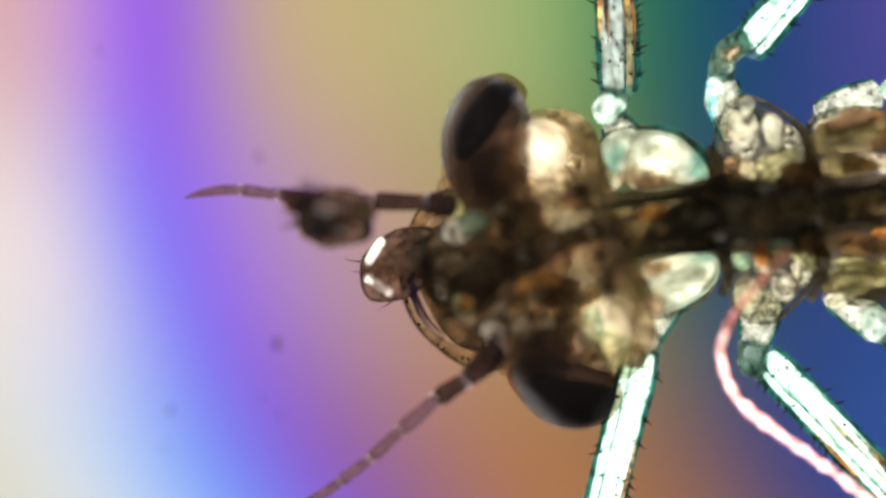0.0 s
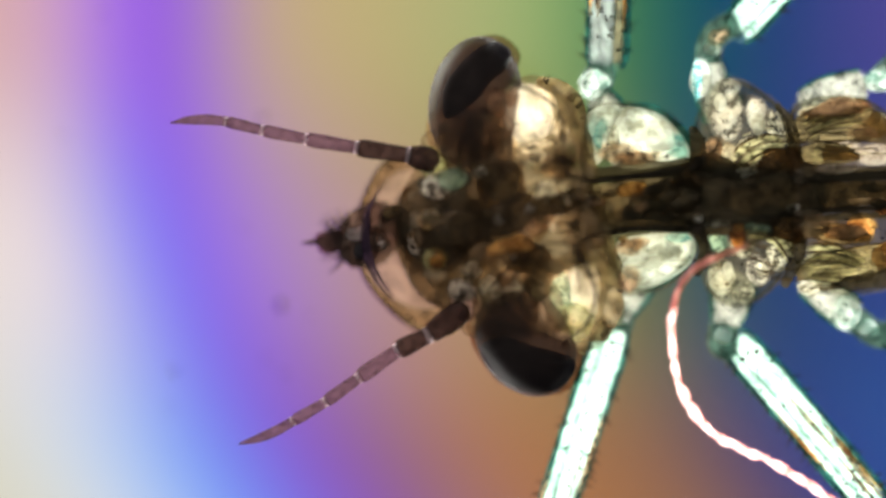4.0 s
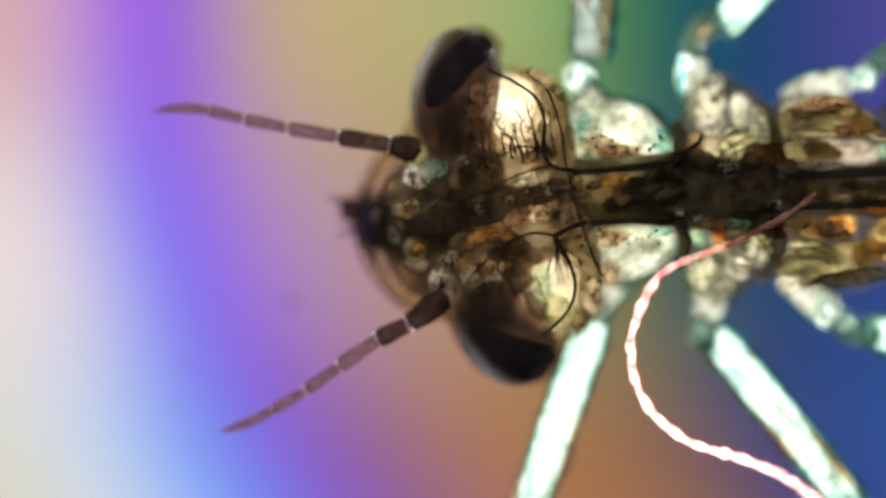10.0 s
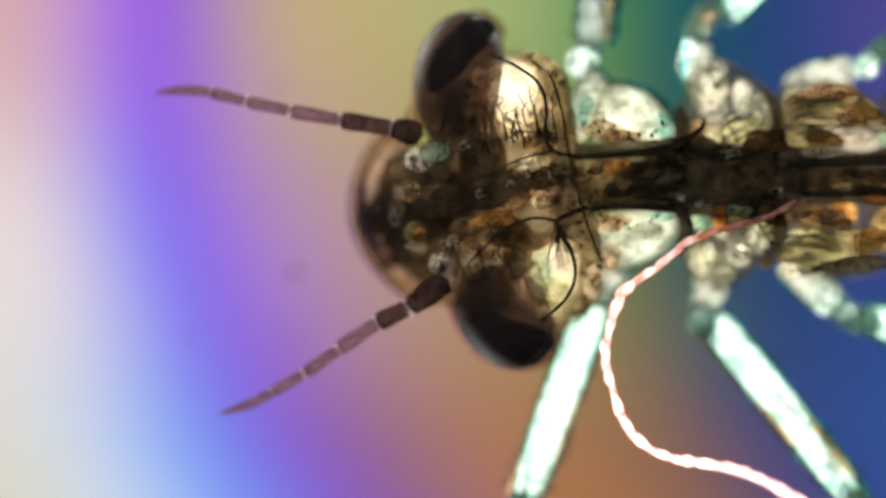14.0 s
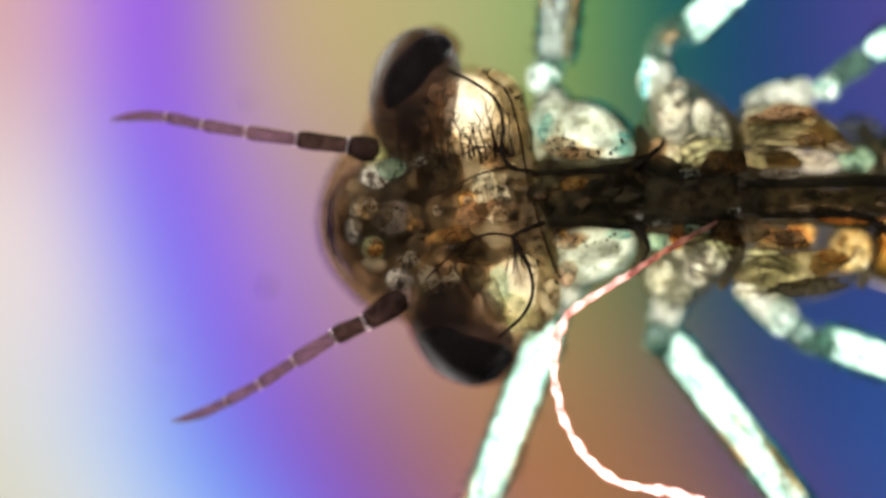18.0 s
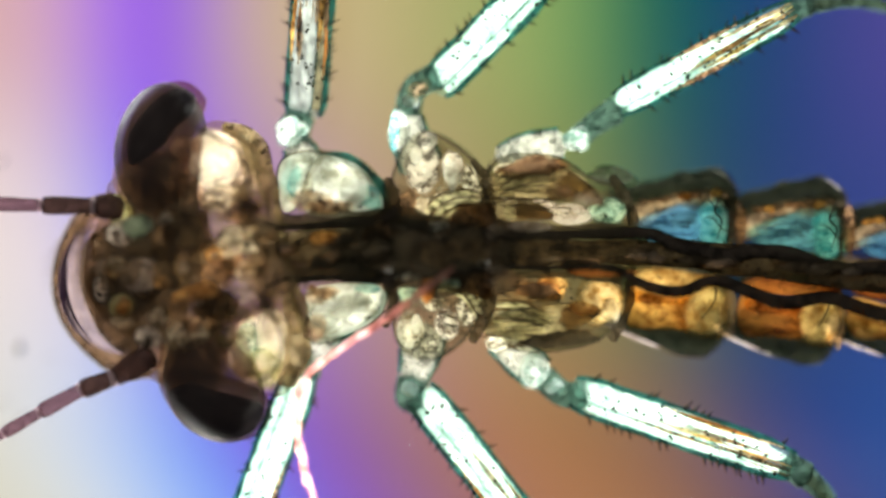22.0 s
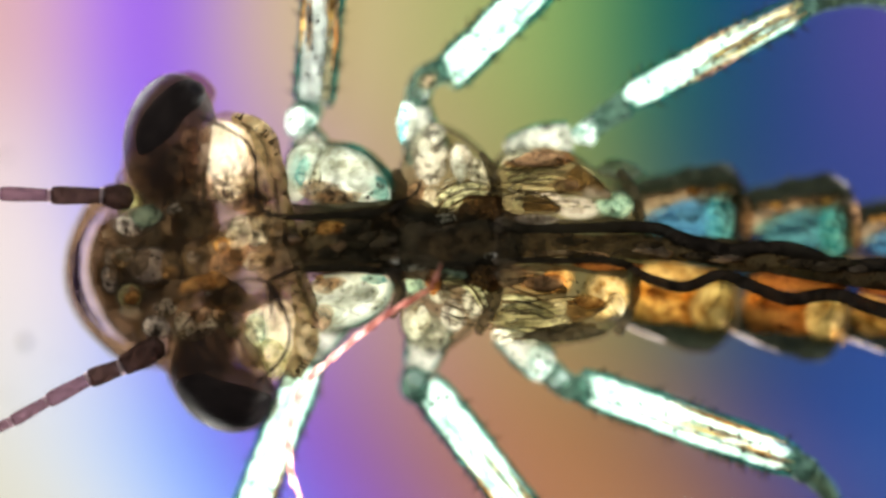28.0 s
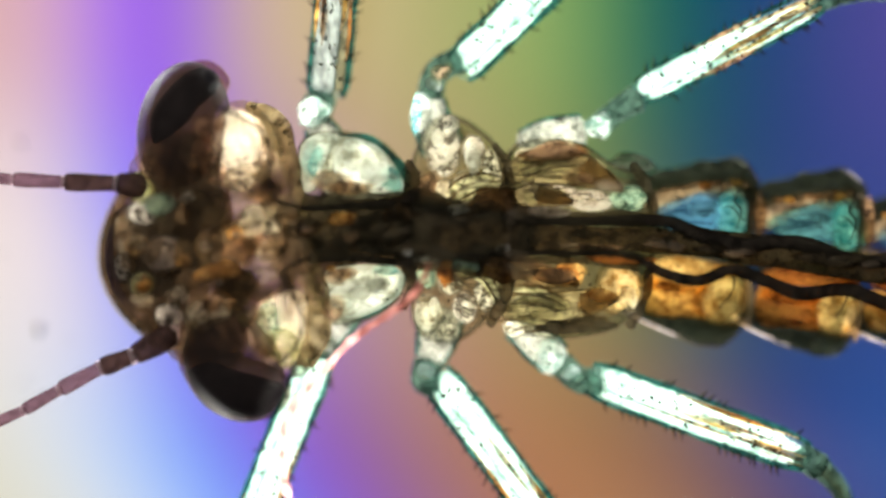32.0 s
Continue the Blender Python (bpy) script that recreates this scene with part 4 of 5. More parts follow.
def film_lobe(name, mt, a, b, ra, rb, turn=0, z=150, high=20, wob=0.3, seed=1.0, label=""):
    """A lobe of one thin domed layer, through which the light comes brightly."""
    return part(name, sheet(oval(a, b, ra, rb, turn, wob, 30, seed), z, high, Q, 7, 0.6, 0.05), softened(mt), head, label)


part("head_tissue", sheet(smooth_ring([(180, 0), (150, 90), (100, 150), (20, 180), (-10, 130), (-60, 90), (-120, 76), (-150, 60), (-152, 0), (-150, -60), (-120, -76), (-60, -84), (-10, -120), (20, -180), (100, -150), (150, -90)], 4), 92, 30, Q, 6, 0.4, 0.03), HEADFILL, head)
for s in (-1, 1):
    part("head_tissue", sheet(smooth_ring([(-20, 104 * s), (0, 150 * s), (-40, 226 * s), (-90, 236 * s), (-140, 190 * s), (-156, 120 * s), (-150, 92 * s), (-90, 88 * s)], 4), 84, 22, Q, 6, 0.5, 0.04), softened(HAZE), head)
part("brown_mass", pillow(oval(116, 0, 92, 122, 0, 0.15, 32, 2), 112, 30, 30, Q, 6, 0.5, 0.04), HEADFILL, head, "brown packing of the face")
inner("brown_mass", MURK, 120, 0, 76, 60, 0, 120, 24, 0.3, 2)
inner("brown_mass", BROWN, -10, 5, 56, 52, 0, 120, 60, 0.4, 4)
inner("brown_mass", BROWN, -120, 12, 34, 40, 0, 120, 40, 0.3, 6)
inner("eye_muscle", UMBER, 56, 160, 58, 70, -20, 120, 50, 0.15, 8, "streaked umber eye muscle")
inner("eye_muscle", UMBER, 54, -160, 60, 62, 20, 120, 50, 0.15, 9, "streaked umber eye muscle")
inner("brow_lobe", FAWN, 112, -96, 26, 22, 0, 172, 18, 0.4, 20)
inner("brain_lobe", MURK, 4, 70, 46, 44, 0, 178, 22, 0.2, 21, "dark round brain lobe")
inner("brain_lobe", MURK, -20, -66, 44, 34, 0, 172, 20, 0.4, 22, "dark brain lobe")
inner("rear_lobe", MOSS, -62, 22, 30, 24, 0, 178, 16, 0.4, 24)
inner("rear_lobe", MOSS, -112, 52, 28, 22, 0, 170, 16, 0.4, 25)
inner("amber_spot", AMBER, 6, -44, 14, 12, 0, 200, 10, 0.3, 26)
inner("amber_spot", AMBER, -10, -40, 26, 16, 20, 190, 12, 0.5, 27)
inner("amber_spot", AMBER, 140, -40, 16, 14, 0, 186, 10, 0.5, 28)
inner("cheek_lobe", UMBER, 150, 62, 40, 26, 40, 150, 22, 0.4, 29)
for a, b, ra, rb, mt, sd in ((-70, -8, 26, 22, TAN, 111), (-96, 20, 22, 20, MOSS, 112), (-104, -20, 20, 22, UMBER, 113), (-64, 44, 22, 18, MOSS, 114), (-134, 26, 18, 18, UMBER, 115), (-136, -14, 16, 18, BROWN, 116), (-48, -92, 26, 20, BROWN, 117),
                             (24, 96, 26, 18, MOSS, 118), (84, 62, 24, 20, BROWN, 119), (86, -66, 26, 18, MOSS, 120), (30, -96, 26, 20, TAN, 121), (150, -62, 22, 22, BROWN, 122), (158, 40, 20, 20, UMBER, 123), (60, 0, 24, 30, BROWN, 124), (120, 20, 26, 26, UMBER, 125), (-36, 20, 20, 16, AMBER, 126)):
    inner("head_cell", mt, a, b, ra, rb, 0, 178, 14, 0.4, sd)
inner("pale_patch", YELLOW, 66, -10, 18, 14, 0, 176, 12, 0.5, 137)
for a, b, ra, rb, t, mt, sd, z in ((42, -108, 46, 30, -16, CREAM, 311, 176), (104, -104, 24, 18, 0, FAWN, 312, 172), (104, 90, 44, 32, 10, FAWN, 313, 172), (84, 96, 30, 20, 8, SEA, 314, 184), (-76, 44, 28, 22, 0, CREAM, 315, 184), (-86, -22, 26, 22, 0, CREAM, 316, 186), (-132, 8, 22, 34, 0, BROWN, 317, 176),
                                    (96, 10, 44, 36, 0, LILAC, 318, 172), (142, 36, 26, 20, 20, YELLOW, 319, 170), (146, -34, 24, 26, 0, OLIVE, 320, 168), (20, -40, 40, 20, -14, AMBER, 322, 188), (176, 4, 16, 28, 0, FAWN, 323, 150), (-34, -8, 30, 24, 0, TAN, 325, 186), (-100, 84, 30, 22, 0, TAN, 326, 180), (60, -44, 30, 22, 0, UMBER, 327, 180)):
    film_lobe("pale_lobe", mt, a, b, ra, rb, t, z, 12, 0.35, sd)
for s2 in (1, -1):
    film_lobe("eye_muscle", UMBER, 48, 148 * s2, 64, 66, -20 * s2, 130, 16, 0.2, 350 + s2, "streaked brown eye muscle")
    film_lobe("eye_muscle", BROWN, 40, 172 * s2, 50, 56, -20 * s2, 112, 12, 0.3, 353 + s2)
    for i in range(7):
        rng = random.Random(1000 + i + 20 * s2)
        a0 = 76 - 15 * i + rng.uniform(-4, 4)
        part("muscle_strand", loft([(a0, 96 * s2, 176, 2.0), (a0 - 6 + rng.uniform(-6, 6), 130 * s2, 178, 4.0), (a0 - 16, (168 + rng.uniform(-8, 12)) * s2, 170, 1.2)], Q, 0.5, 6, 4, rough=0.4), UMBER if i % 2 else VEIN, head)
film_lobe("bright_muscle", WHITE, -66, 182, 50, 60, 20, 150, 26, 0.2, 301, "bright white muscle")
film_lobe("bright_muscle", WHITE, -62, 196, 30, 40, 20, 170, 14, 0.2, 303, "bright white muscle")
film_lobe("eye_muscle", TAN, 0, 150, 40, 58, 10, 140, 18, 0.3, 324, "streaked tan muscle")
film_lobe("fat_lobe", CREAM, -74, 112, 44, 26, 0, 160, 14, 0.3, 304)
film_lobe("bright_muscle", WHITE, -106, -146, 36, 62, 8, 150, 26, 0.2, 307, "bright white muscle")
film_lobe("fat_lobe", OLIVE, -76, -192, 36, 38, 20, 160, 16, 0.3, 309, "olive fat lobe")
film_lobe("fat_lobe", SEA, -60, -146, 22, 44, 12, 150, 14, 0.3, 310)
for i, (a, b, ra, rb, mt) in enumerate(((-126, 108, 30, 30, BROWN), (-20, 112, 34, 24, UMBER), (-24, 214, 30, 26, TAN), (-132, 186, 22, 40, COLLAR), (-96, 84, 40, 16, BROWN), (4, 176, 26, 40, BROWN), (-130, -96, 34, 26, COLLAR), (-64, -92, 30, 18, BROWN), (-46, -168, 22, 44, UMBER), (-140, -170, 20, 44, COLLAR), (-24, -120, 30, 30, MURK), (-100, -84, 30, 14, UMBER), (-122, -46, 44, 40, BROWN), (-126, 62, 40, 40, BROWN), (-120, -48, 36, 34, UMBER))):
    film_lobe("brown_patch", mt, a, b, ra, rb, 0, 190, 8, 0.5, 340 + i)
inner("amber_spot", UMBER, 25, -45, 46, 22, -14, 184, 14, 0.5, 140, "orange-brown patch")
inner("cheek_lobe", UMBER, 43, 76, 34, 26, 0, 160, 18, 0.4, 155)
inner("cheek_lobe", UMBER, 2, -101, 28, 22, 0, 110, 20, 0.3, 163)
inner("pale_patch", CREAM, 137, 42, 26, 16, 10, 186, 12, 0.5, 171)
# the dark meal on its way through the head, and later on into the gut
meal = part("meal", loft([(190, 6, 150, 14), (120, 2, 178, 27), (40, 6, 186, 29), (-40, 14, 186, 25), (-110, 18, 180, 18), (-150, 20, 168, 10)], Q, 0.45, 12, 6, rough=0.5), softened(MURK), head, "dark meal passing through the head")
# small cells scattered through the head
for i in range(30):
    rng = random.Random(40 + i)
    a, b = rng.uniform(-130, 175), rng.uniform(-130, 120)
    if abs(b) > 150 - 0.35 * max(a, 0) * 1.4:
        continue
    inner("small_cell", rng.choice((BROWN, BROWN, FAWN, UMBER, TAN, UMBER)), a, b, rng.uniform(8, 20), rng.uniform(6, 15), rng.uniform(0, 180), 196 - 0.12 * abs(b) - 0.15 * max(a, 0), 10, 0.5, 60 + i)


def tube(name, pts, r, mt, parent=None, tip=0.6):
    n = len(pts) - 1
    return part(name, loft([(a, b, z, r * (1 - (1 - tip) * i / n)) for i, (a, b, z) in enumerate(pts)], Q, seg=7, sub=5), mt, parent or head)


tube("air_tube", [(-160, 42, 196), (-122, 58, 200), (-110, 88, 204), (-122, 137, 205), (-117, 181, 202), (-84, 219, 196), (-44, 248, 190)], 4.2, TRACHEA)
tube("air_tube", [(-160, -50, 196), (-130, -54, 200), (-100, -68, 204), (-115, -107, 205), (-118, -159, 203), (-94, -200, 198), (-41, -234, 190)], 4.6, TRACHEA)
tube("air_tube", [(-118, 60, 204), (-60, 56, 206), (0, 40, 200), (60, 30, 190)], 2.6, TWIG)
tube("air_tube", [(-105, -64, 204), (-60, -50, 206), (-10, -62, 200), (40, -90, 190), (70, -112, 180)], 3.0, TWIG)
tube("air_tube", [(-112, 92, 204), (-70, 104, 206), (-40, 96, 202), (-10, 104, 196)], 2.4, TWIG)
tube("air_tube", [(-20, -62, 202), (0, -80, 200), (10, -104, 196), (-10, -128, 192)], 2.4, TWIG)
# the dark line where the rim of the head begins
tube("rim_line", [(-112, 224, 186), (-140, 190, 196), (-148, 120, 204), (-146, 40, 208), (-150, -40, 206), (-158, -100, 200), (-168, -150, 190)], 2.4, SEAM, tip=0.9)
for i in range(13):
    # upright brown twigs with a fork over the upper white muscle
    rng = random.Random(700 + i)
    a, e = -128 + 11 * i + rng.uniform(-3, 3), rng.uniform(74, 92)
    top = rng.uniform(130, 182)
    pts = [(a + rng.uniform(-7, 7) * f, e + (top - e) * f, 204) for f in (0, 0.3, 0.6, 0.8, 1.0)]
    tube("fine_air_tube", pts, rng.uniform(2.0, 3.2), TWIG, tip=0.3)
    for k in (2, 3):
        pa, pb, pz = pts[k]
        tube("fine_air_tube", [(pa, pb, pz), (pa + rng.uniform(-14, 14), pb + 12, pz), (pa + rng.uniform(-22, 22), pb + rng.uniform(20, 34), pz)], 1.3, TWIG, tip=0.3)
for i in range(12):
    # a fan of fine twigs over the lower white muscle
    rng = random.Random(740 + i)
    w = -0.55 + 1.1 * i / 11
    pts = [(-104 + 70 * f * math.sin(w) + rng.uniform(-4, 4), -70 - rng.uniform(64, 84) * f * math.cos(w), 204) for f in (0, 0.35, 0.7, 1.0)]
    tube("fine_air_tube", pts, 1.7, TWIG, tip=0.3)

# collar along the back of the head, with spines
part("collar", loft([(-100, 236, 140, 10), (-138, 204, 148, 20), (-152, 130, 160, 18), (-160, 40, 170, 8), (-158, -40, 170, 9), (-152, -110, 160, 22), (-134, -180, 150, 30), (-100, -226, 142, 20)], Q, 0.6, 12, 6, rough=0.35), COLLAR, head, "speckled rim of the head")
for i in range(26):
    rng = random.Random(800 + i)
    s = 1 if i < 12 else -1
    w = rng.uniform(0, 1)
    a = -100 - 58 * math.sin(w * 1.7)
    b = s * (238 - 90 * w)
    bristle(a, b, -1, s * (1.0 - 0.9 * w), 168, rng.uniform(9, 18), 2.6, head, Q)

# antennae: jointed, with pale rings
FEELERS = {1: [], -1: []}
for s, pts in ((1, [(108, 134, 26), (152, 153, 18), (240, 184, 14), (325, 216, 12), (398, 246, 11), (458, 274, 10), (556, 290, 9)]), (-1, [(112, -132, 26), (184, -164, 18), (242, -180, 16), (319, -213, 12), (386, -244, 11), (449, -266, 10), (552, -286, 9)])):
    for i in range(6):
        (a0, b0, r0), (a1, b1, r1) = pts[i], pts[i + 1]
        z0, z1 = 172 - 5 * i, 167 - 5 * i
        d = math.hypot(a1 - a0, b1 - b0)
        bend = 5 * s if i == 5 else 0
        if i == 5:
            prof = [(0, 0.9), (0.35, 1.0), (0.7, 0.75), (1.0, 0.12)]
        elif i == 0:
            prof = [(0, 0.9), (0.4, 1.05), (0.95, 0.8)]
        else:
            prof = [(0.02, 0.86), (0.4, 0.94), (0.8, 1.02), (0.97, 0.92)]
        r = (r0 + r1) / 2
        FEELERS[s].append(part("antenna_segment", loft([(a0 + (a1 - a0) * f, b0 + (b1 - b0) * f + bend * math.sin(3.1 * f) * 1.0, z0 + (z1 - z0) * f, r * g) for f, g in prof], Q, 1.0, 10, 4), SCAPE if i < 2 else ANTENNA, head, "dark antenna segment" if i < 2 else "mauve-brown antenna segment"))
        if 0 < i:
            f = 0.0
            FEELERS[s].append(part("antenna_ring", loft([(a0 - (a1 - a0) / d * 4, b0 - (b1 - b0) / d * 4, z0 + 1, r0 * 0.84), (a0 + (a1 - a0) / d * 5, b0 + (b1 - b0) / d * 5, z0 + 1, r0 * 0.86)], Q, 1.0, 10, 2, ends=0.1), RINGPALE, head))
    part("antenna_socket", pillow(oval(112, 128 * s, 26, 30, 0, 0.2), 120, 40, 36, Q), OLIVE if s > 0 else RINGPALE, head)

# the lower lip: a clear cup in front of the mouth, with a darker rim
lip = part("lower_lip", pillow(smooth_ring([(240, 0), (226, 62), (190, 118), (140, 156), (100, 160), (112, 90), (118, 0), (112, -90), (100, -160), (140, -156), (190, -118), (226, -62)], 5), 86, 44, 50, Q, 6), LIP, head, "clear cupped lower lip with brown rim")
part("rim", loft([(100, 150, 90, 18), (150, 142, 90, 16), (188, 112, 90, 11), (224, 58, 90, 8), (238, 0, 90, 6), (226, -58, 90, 7), (188, -110, 90, 14), (150, -138, 90, 22), (100, -148, 90, 24)], Q, 0.6, 8, 5), LIPRIM, lip, "brown spotted rim of the lip")
part("lip_edge", loft([(104, 162, 92, 2.5), (150, 156, 92, 2.5), (192, 121, 92, 2.5), (229, 62, 92, 2.5), (242, 0, 92, 2.5), (229, -62, 92, 2.5), (192, -121, 92, 2.5), (150, -156, 92, 2.5), (104, -162, 92, 2.5)], Q, 0.8, 6, 5), SEAM, lip)
for i in range(14):
    rng = random.Random(880 + i)
    w = rng.uniform(-1.2, 1.2)
    part("lip_pore", pillow(oval(105 + 132 * math.cos(w), 150 * math.sin(w), rng.uniform(2, 4), rng.uniform(2, 4), 0, 0.3, 8, i), 100, 3, 2, Q, rings=2), SPINE, lip)
for i in range(7):
    rng = random.Random(870 + i)
    k, w0, w1 = rng.uniform(0.80, 0.96), rng.uniform(-1.1, -0.2), rng.uniform(0.2, 1.1)
    part("lip_hair", loft([(105 + 135 * k * math.cos(w0 + (w1 - w0) * f / 5), 158 * k * math.sin(w0 + (w1 - w0) * f / 5), 122 + 14 * math.sin(math.pi * f / 5), 0.8 + 1.3 * math.sin(math.pi * f / 5)) for f in range(6)], Q, 1.0, 5, 3), HAIR, lip)
# side palp with a fan of curved bristles
palp = part("palp", loft([(150, 120, 60, 20), (190, 118, 60, 16), (215, 108, 60, 9)], Q), LIP, head, "palp with a fan of fine bristles")
for i in range(11):
    rng = random.Random(840 + i)
    bristle(192 + 2.0 * i, 126 - 5.0 * i, 1.0 - 0.03 * i, -0.05 - 0.10 * i, 60, 120 - 3 * i + rng.uniform(-22, 14), 2.3, palp, Q, HAIR, "fine_bristle", -0.55)


# jaws that reach out to the prey
jaw = part("jaw", pillow(oval(226, 66, 82, 56, -14, 0.2, 28, 7), 112, 34, 34, Q, 6, 0.5, 0.05), PREY, head, "brown glassy jaws reaching for the prey")
lobe("jaw_muscle", jaw, UMBER, oval(216, 74, 46, 34, -20, 0.4, 22, 9), 128, 20, Q)
lobe("jaw_muscle", jaw, BROWN, oval(180, 70, 40, 40, 0, 0.4, 22, 12), 122, 20, Q)
# white crescents paint the highlights of the glassy jaws
lobe("jaw_glint", jaw, WHITE, oval(276, 40, 38, 9, 50, 0.4, 22, 4), 134, 8, Q, label="white highlight on the jaw edge")
lobe("jaw_glint", jaw, WHITE, oval(268, 98, 34, 8, -40, 0.4, 22, 6), 134, 8, Q, label="white highlight on the jaw edge")
membrane(oval(226, 66, 82, 56, -14, 0.2, 28, 7), 116, jaw, Q, 2.4)
for i in range(5):
    bristle(292 - 8 * i, 90 - 20 * i, 1, -0.2 * i + 0.3, 114, 34, 2, jaw, Q, HAIR, "fine_bristle", 0.2)


# ---- legs ----
def leg(label, coxa, tro, fem, r, tib, spines, seed, second=None, streaks=0, first=None):
    limb = part("leg", loft(coxa, flat=0.85, rough=0.12, seg=14, sub=7), COXA, nymph, label)
    # dark strands stand in for the shade at the coxa's outline
    for s in (-1, 1):
        edge = []
        for i, (x, y, z, w) in enumerate(coxa):
            xa, ya = coxa[max(i - 1, 0)][:2]
            xb, yb = coxa[min(i + 1, len(coxa) - 1)][:2]
            k = math.hypot(xb - xa, yb - ya)
            edge.append((x - (yb - ya) / k * w * 0.92 * s, y + (xb - xa) / k * w * 0.92 * s, z + 6, w * 0.16))
        part("edge", loft(edge, rough=0.4, seg=7), EDGEDARK, limb, "dark green edge")
    part("trochanter", loft(tro, flat=0.9, rough=0.1, seg=14, sub=7), JOINT, limb)
    jx, jy, jz, jr = [0.5 * (p + q) for p, q in zip(tro[0], tro[1])]
    lobe("joint_muscle", limb, PEARL, oval(jx, jy, jr * 0.62, jr * 0.8, seed * 40, 0.3, 20, seed), jz + jr * 0.72, jr * 0.3, film=True)
    (x0, y0, z0), (x1, y1, z1) = fem
    d = np.array([x1 - x0, y1 - y0])
    n = np.linalg.norm(d)
    d, e = d / n, np.array([-d[1], d[0]]) / n

    def along(f, off=0.0, dz=0.0):
        return (x0 + (x1 - x0) * f + e[0] * off, y0 + (y1 - y0) * f + e[1] * off, z0 + (z1 - z0) * f + dz)

    part("femur", loft([(*along(0.0), r * 0.8), (*along(0.08), r), (*along(0.5), r * 1.02), (*along(0.9), r * 0.92), (*along(1.0), r * 0.75)], flat=0.8, seg=14, rough=0.05), LEG, limb, "clear green-edged thigh")
    part("muscle", loft([(*along(0.02, -0.16 * r), r * 0.45), (*along(0.10, -0.20 * r), r * 0.64), (*along(0.5, -0.20 * r), r * 0.66), (*along(0.8, -0.20 * r), r * 0.56), (*along(0.92, -0.26 * r), r * 0.3), (*along(0.985, -0.3 * r), r * 0.08)], flat=0.9, rough=0.4, sub=8), first or THIGH, limb, "bright white muscle")
    part("muscle", loft([(*along(0.04, 0.52 * r), r * 0.20), (*along(0.2, 0.56 * r), r * 0.32), (*along(0.5, 0.58 * r), r * 0.32), (*along(0.82, 0.52 * r), r * 0.28), (*along(0.93, 0.46 * r), r * 0.16), (*along(0.985, 0.4 * r), r * 0.05)], flat=0.9, rough=0.5, sub=8), second or THIGH, limb, "bright white muscle" if not second else "brownish muscle")
    # dark strands shade the outline, as the clear shell can't; one marks the middle
    for o, w in ((-0.94, 0.15), (0.95, 0.15), (0.34, 0.08)):
        part("edge", loft([(*along(0.0, o * r * 0.8, 3), r * w * 0.8), (*along(0.1, o * r, 4), r * w), (*along(0.3, o * r, 4), r * w * 1.2), (*along(0.5, o * r * 1.02, 4), r * w * 0.8), (*along(0.72, o * r, 4), r * w * 1.2), (*along(0.9, o * r * 0.93, 4), r * w), (*along(1.0, o * r * 0.72, 3), r * w)], rough=0.4, seg=7), EDGEDARK, limb, "dark green edge")
    srng = random.Random(seed * 7 + 1)
    for i in range(streaks):
        f, o = 0.45 + 0.5 * (i + srng.random()) / streaks, srng.uniform(-0.9, 0.9)
        part("streak", loft([(*along(f - 0.2, o * r, r * 0.5), 0.6), (*along(f, o * r + 1, r * 0.5), srng.uniform(2, 5)), (*along(min(f + 0.18, 0.99), o * r, r * 0.62), 0.8)], flat=0.5, seg=6, rough=0.4), srng.choice((RUST, TAN, TAN, AMBER)), limb)
    part("knee", loft([(*along(0.97), r * 0.7), (tib[0][0], tib[0][1], tib[0][2], r * 0.75)], flat=0.85), JOINT, limb, "dark knee")
    part("shin", loft([(*q, r * (0.62 - 0.28 * i / (len(tib) - 1))) for i, q in enumerate(tib)], flat=0.85, rough=0.08), JOINT, limb)
    part("shin_muscle", loft([(*q, r * (0.34 - 0.16 * i / (len(tib) - 1))) for i, q in enumerate(tib)], flat=0.85, rough=0.2), BROWN, limb)
    xa, ya, za = tib[-1]
    xb, yb, _ = tib[-2]
    k = 90 / math.hypot(xa - xb, ya - yb)
    foot = [(xa, ya, za), (xa + (xa - xb) * k * 0.5, ya + (ya - yb) * k * 0.5, 12), (xa + (xa - xb) * k, ya + (ya - yb) * k, 8)]
    part("foot", loft([(*q, 10 - 2.5 * i) for i, q in enumerate(foot)]), JOINT, limb)
    rng = random.Random(seed)
    for i in range(spines):
        f = 0.06 + 0.9 * (i + rng.random() * 0.6) / spines
        s = 1 if rng.random() < 0.6 else -1
        q = along(f, s * r * 0.94)
        bristle(q[0], q[1], d[0] * 0.5 + e[0] * s, d[1] * 0.5 + e[1] * s, q[2], rng.uniform(13, 24), 3.6, limb)
    for i in range(spines * 2):
        f, o = rng.uniform(0.05, 0.95), rng.uniform(-0.85, 0.85)
        q = along(f, o * r, r * 0.8 * math.sqrt(1 - o * o))
        part("pore", pillow(oval(q[0], q[1], rng.uniform(2, 4.5), rng.uniform(1.6, 3.5), 0, 0.5, 8, i), q[2] - 0.5, 2.0, 1.0, rings=2), SPINE, limb)
    return limb


front_up = leg("clear front leg with bright muscle", [(560, 300, 95, 40), (545, 258, 95, 34), (535, 235, 95, 26)], [(528, 232, 95, 26), (532, 205, 95, 30), (548, 180, 95, 24)], [(550, 182, 100), (574, -80, 116)], 36, [(578, -110, 114), (640, -300, 80), (690, -430, 16)], 22, 1, BROWN, 12, GREY)
lobe("bright_muscle", front_up, THIGH, oval(528, 212, 32, 27, -30, 0.35, 30, 3), 126, 24, label="bright white muscle")
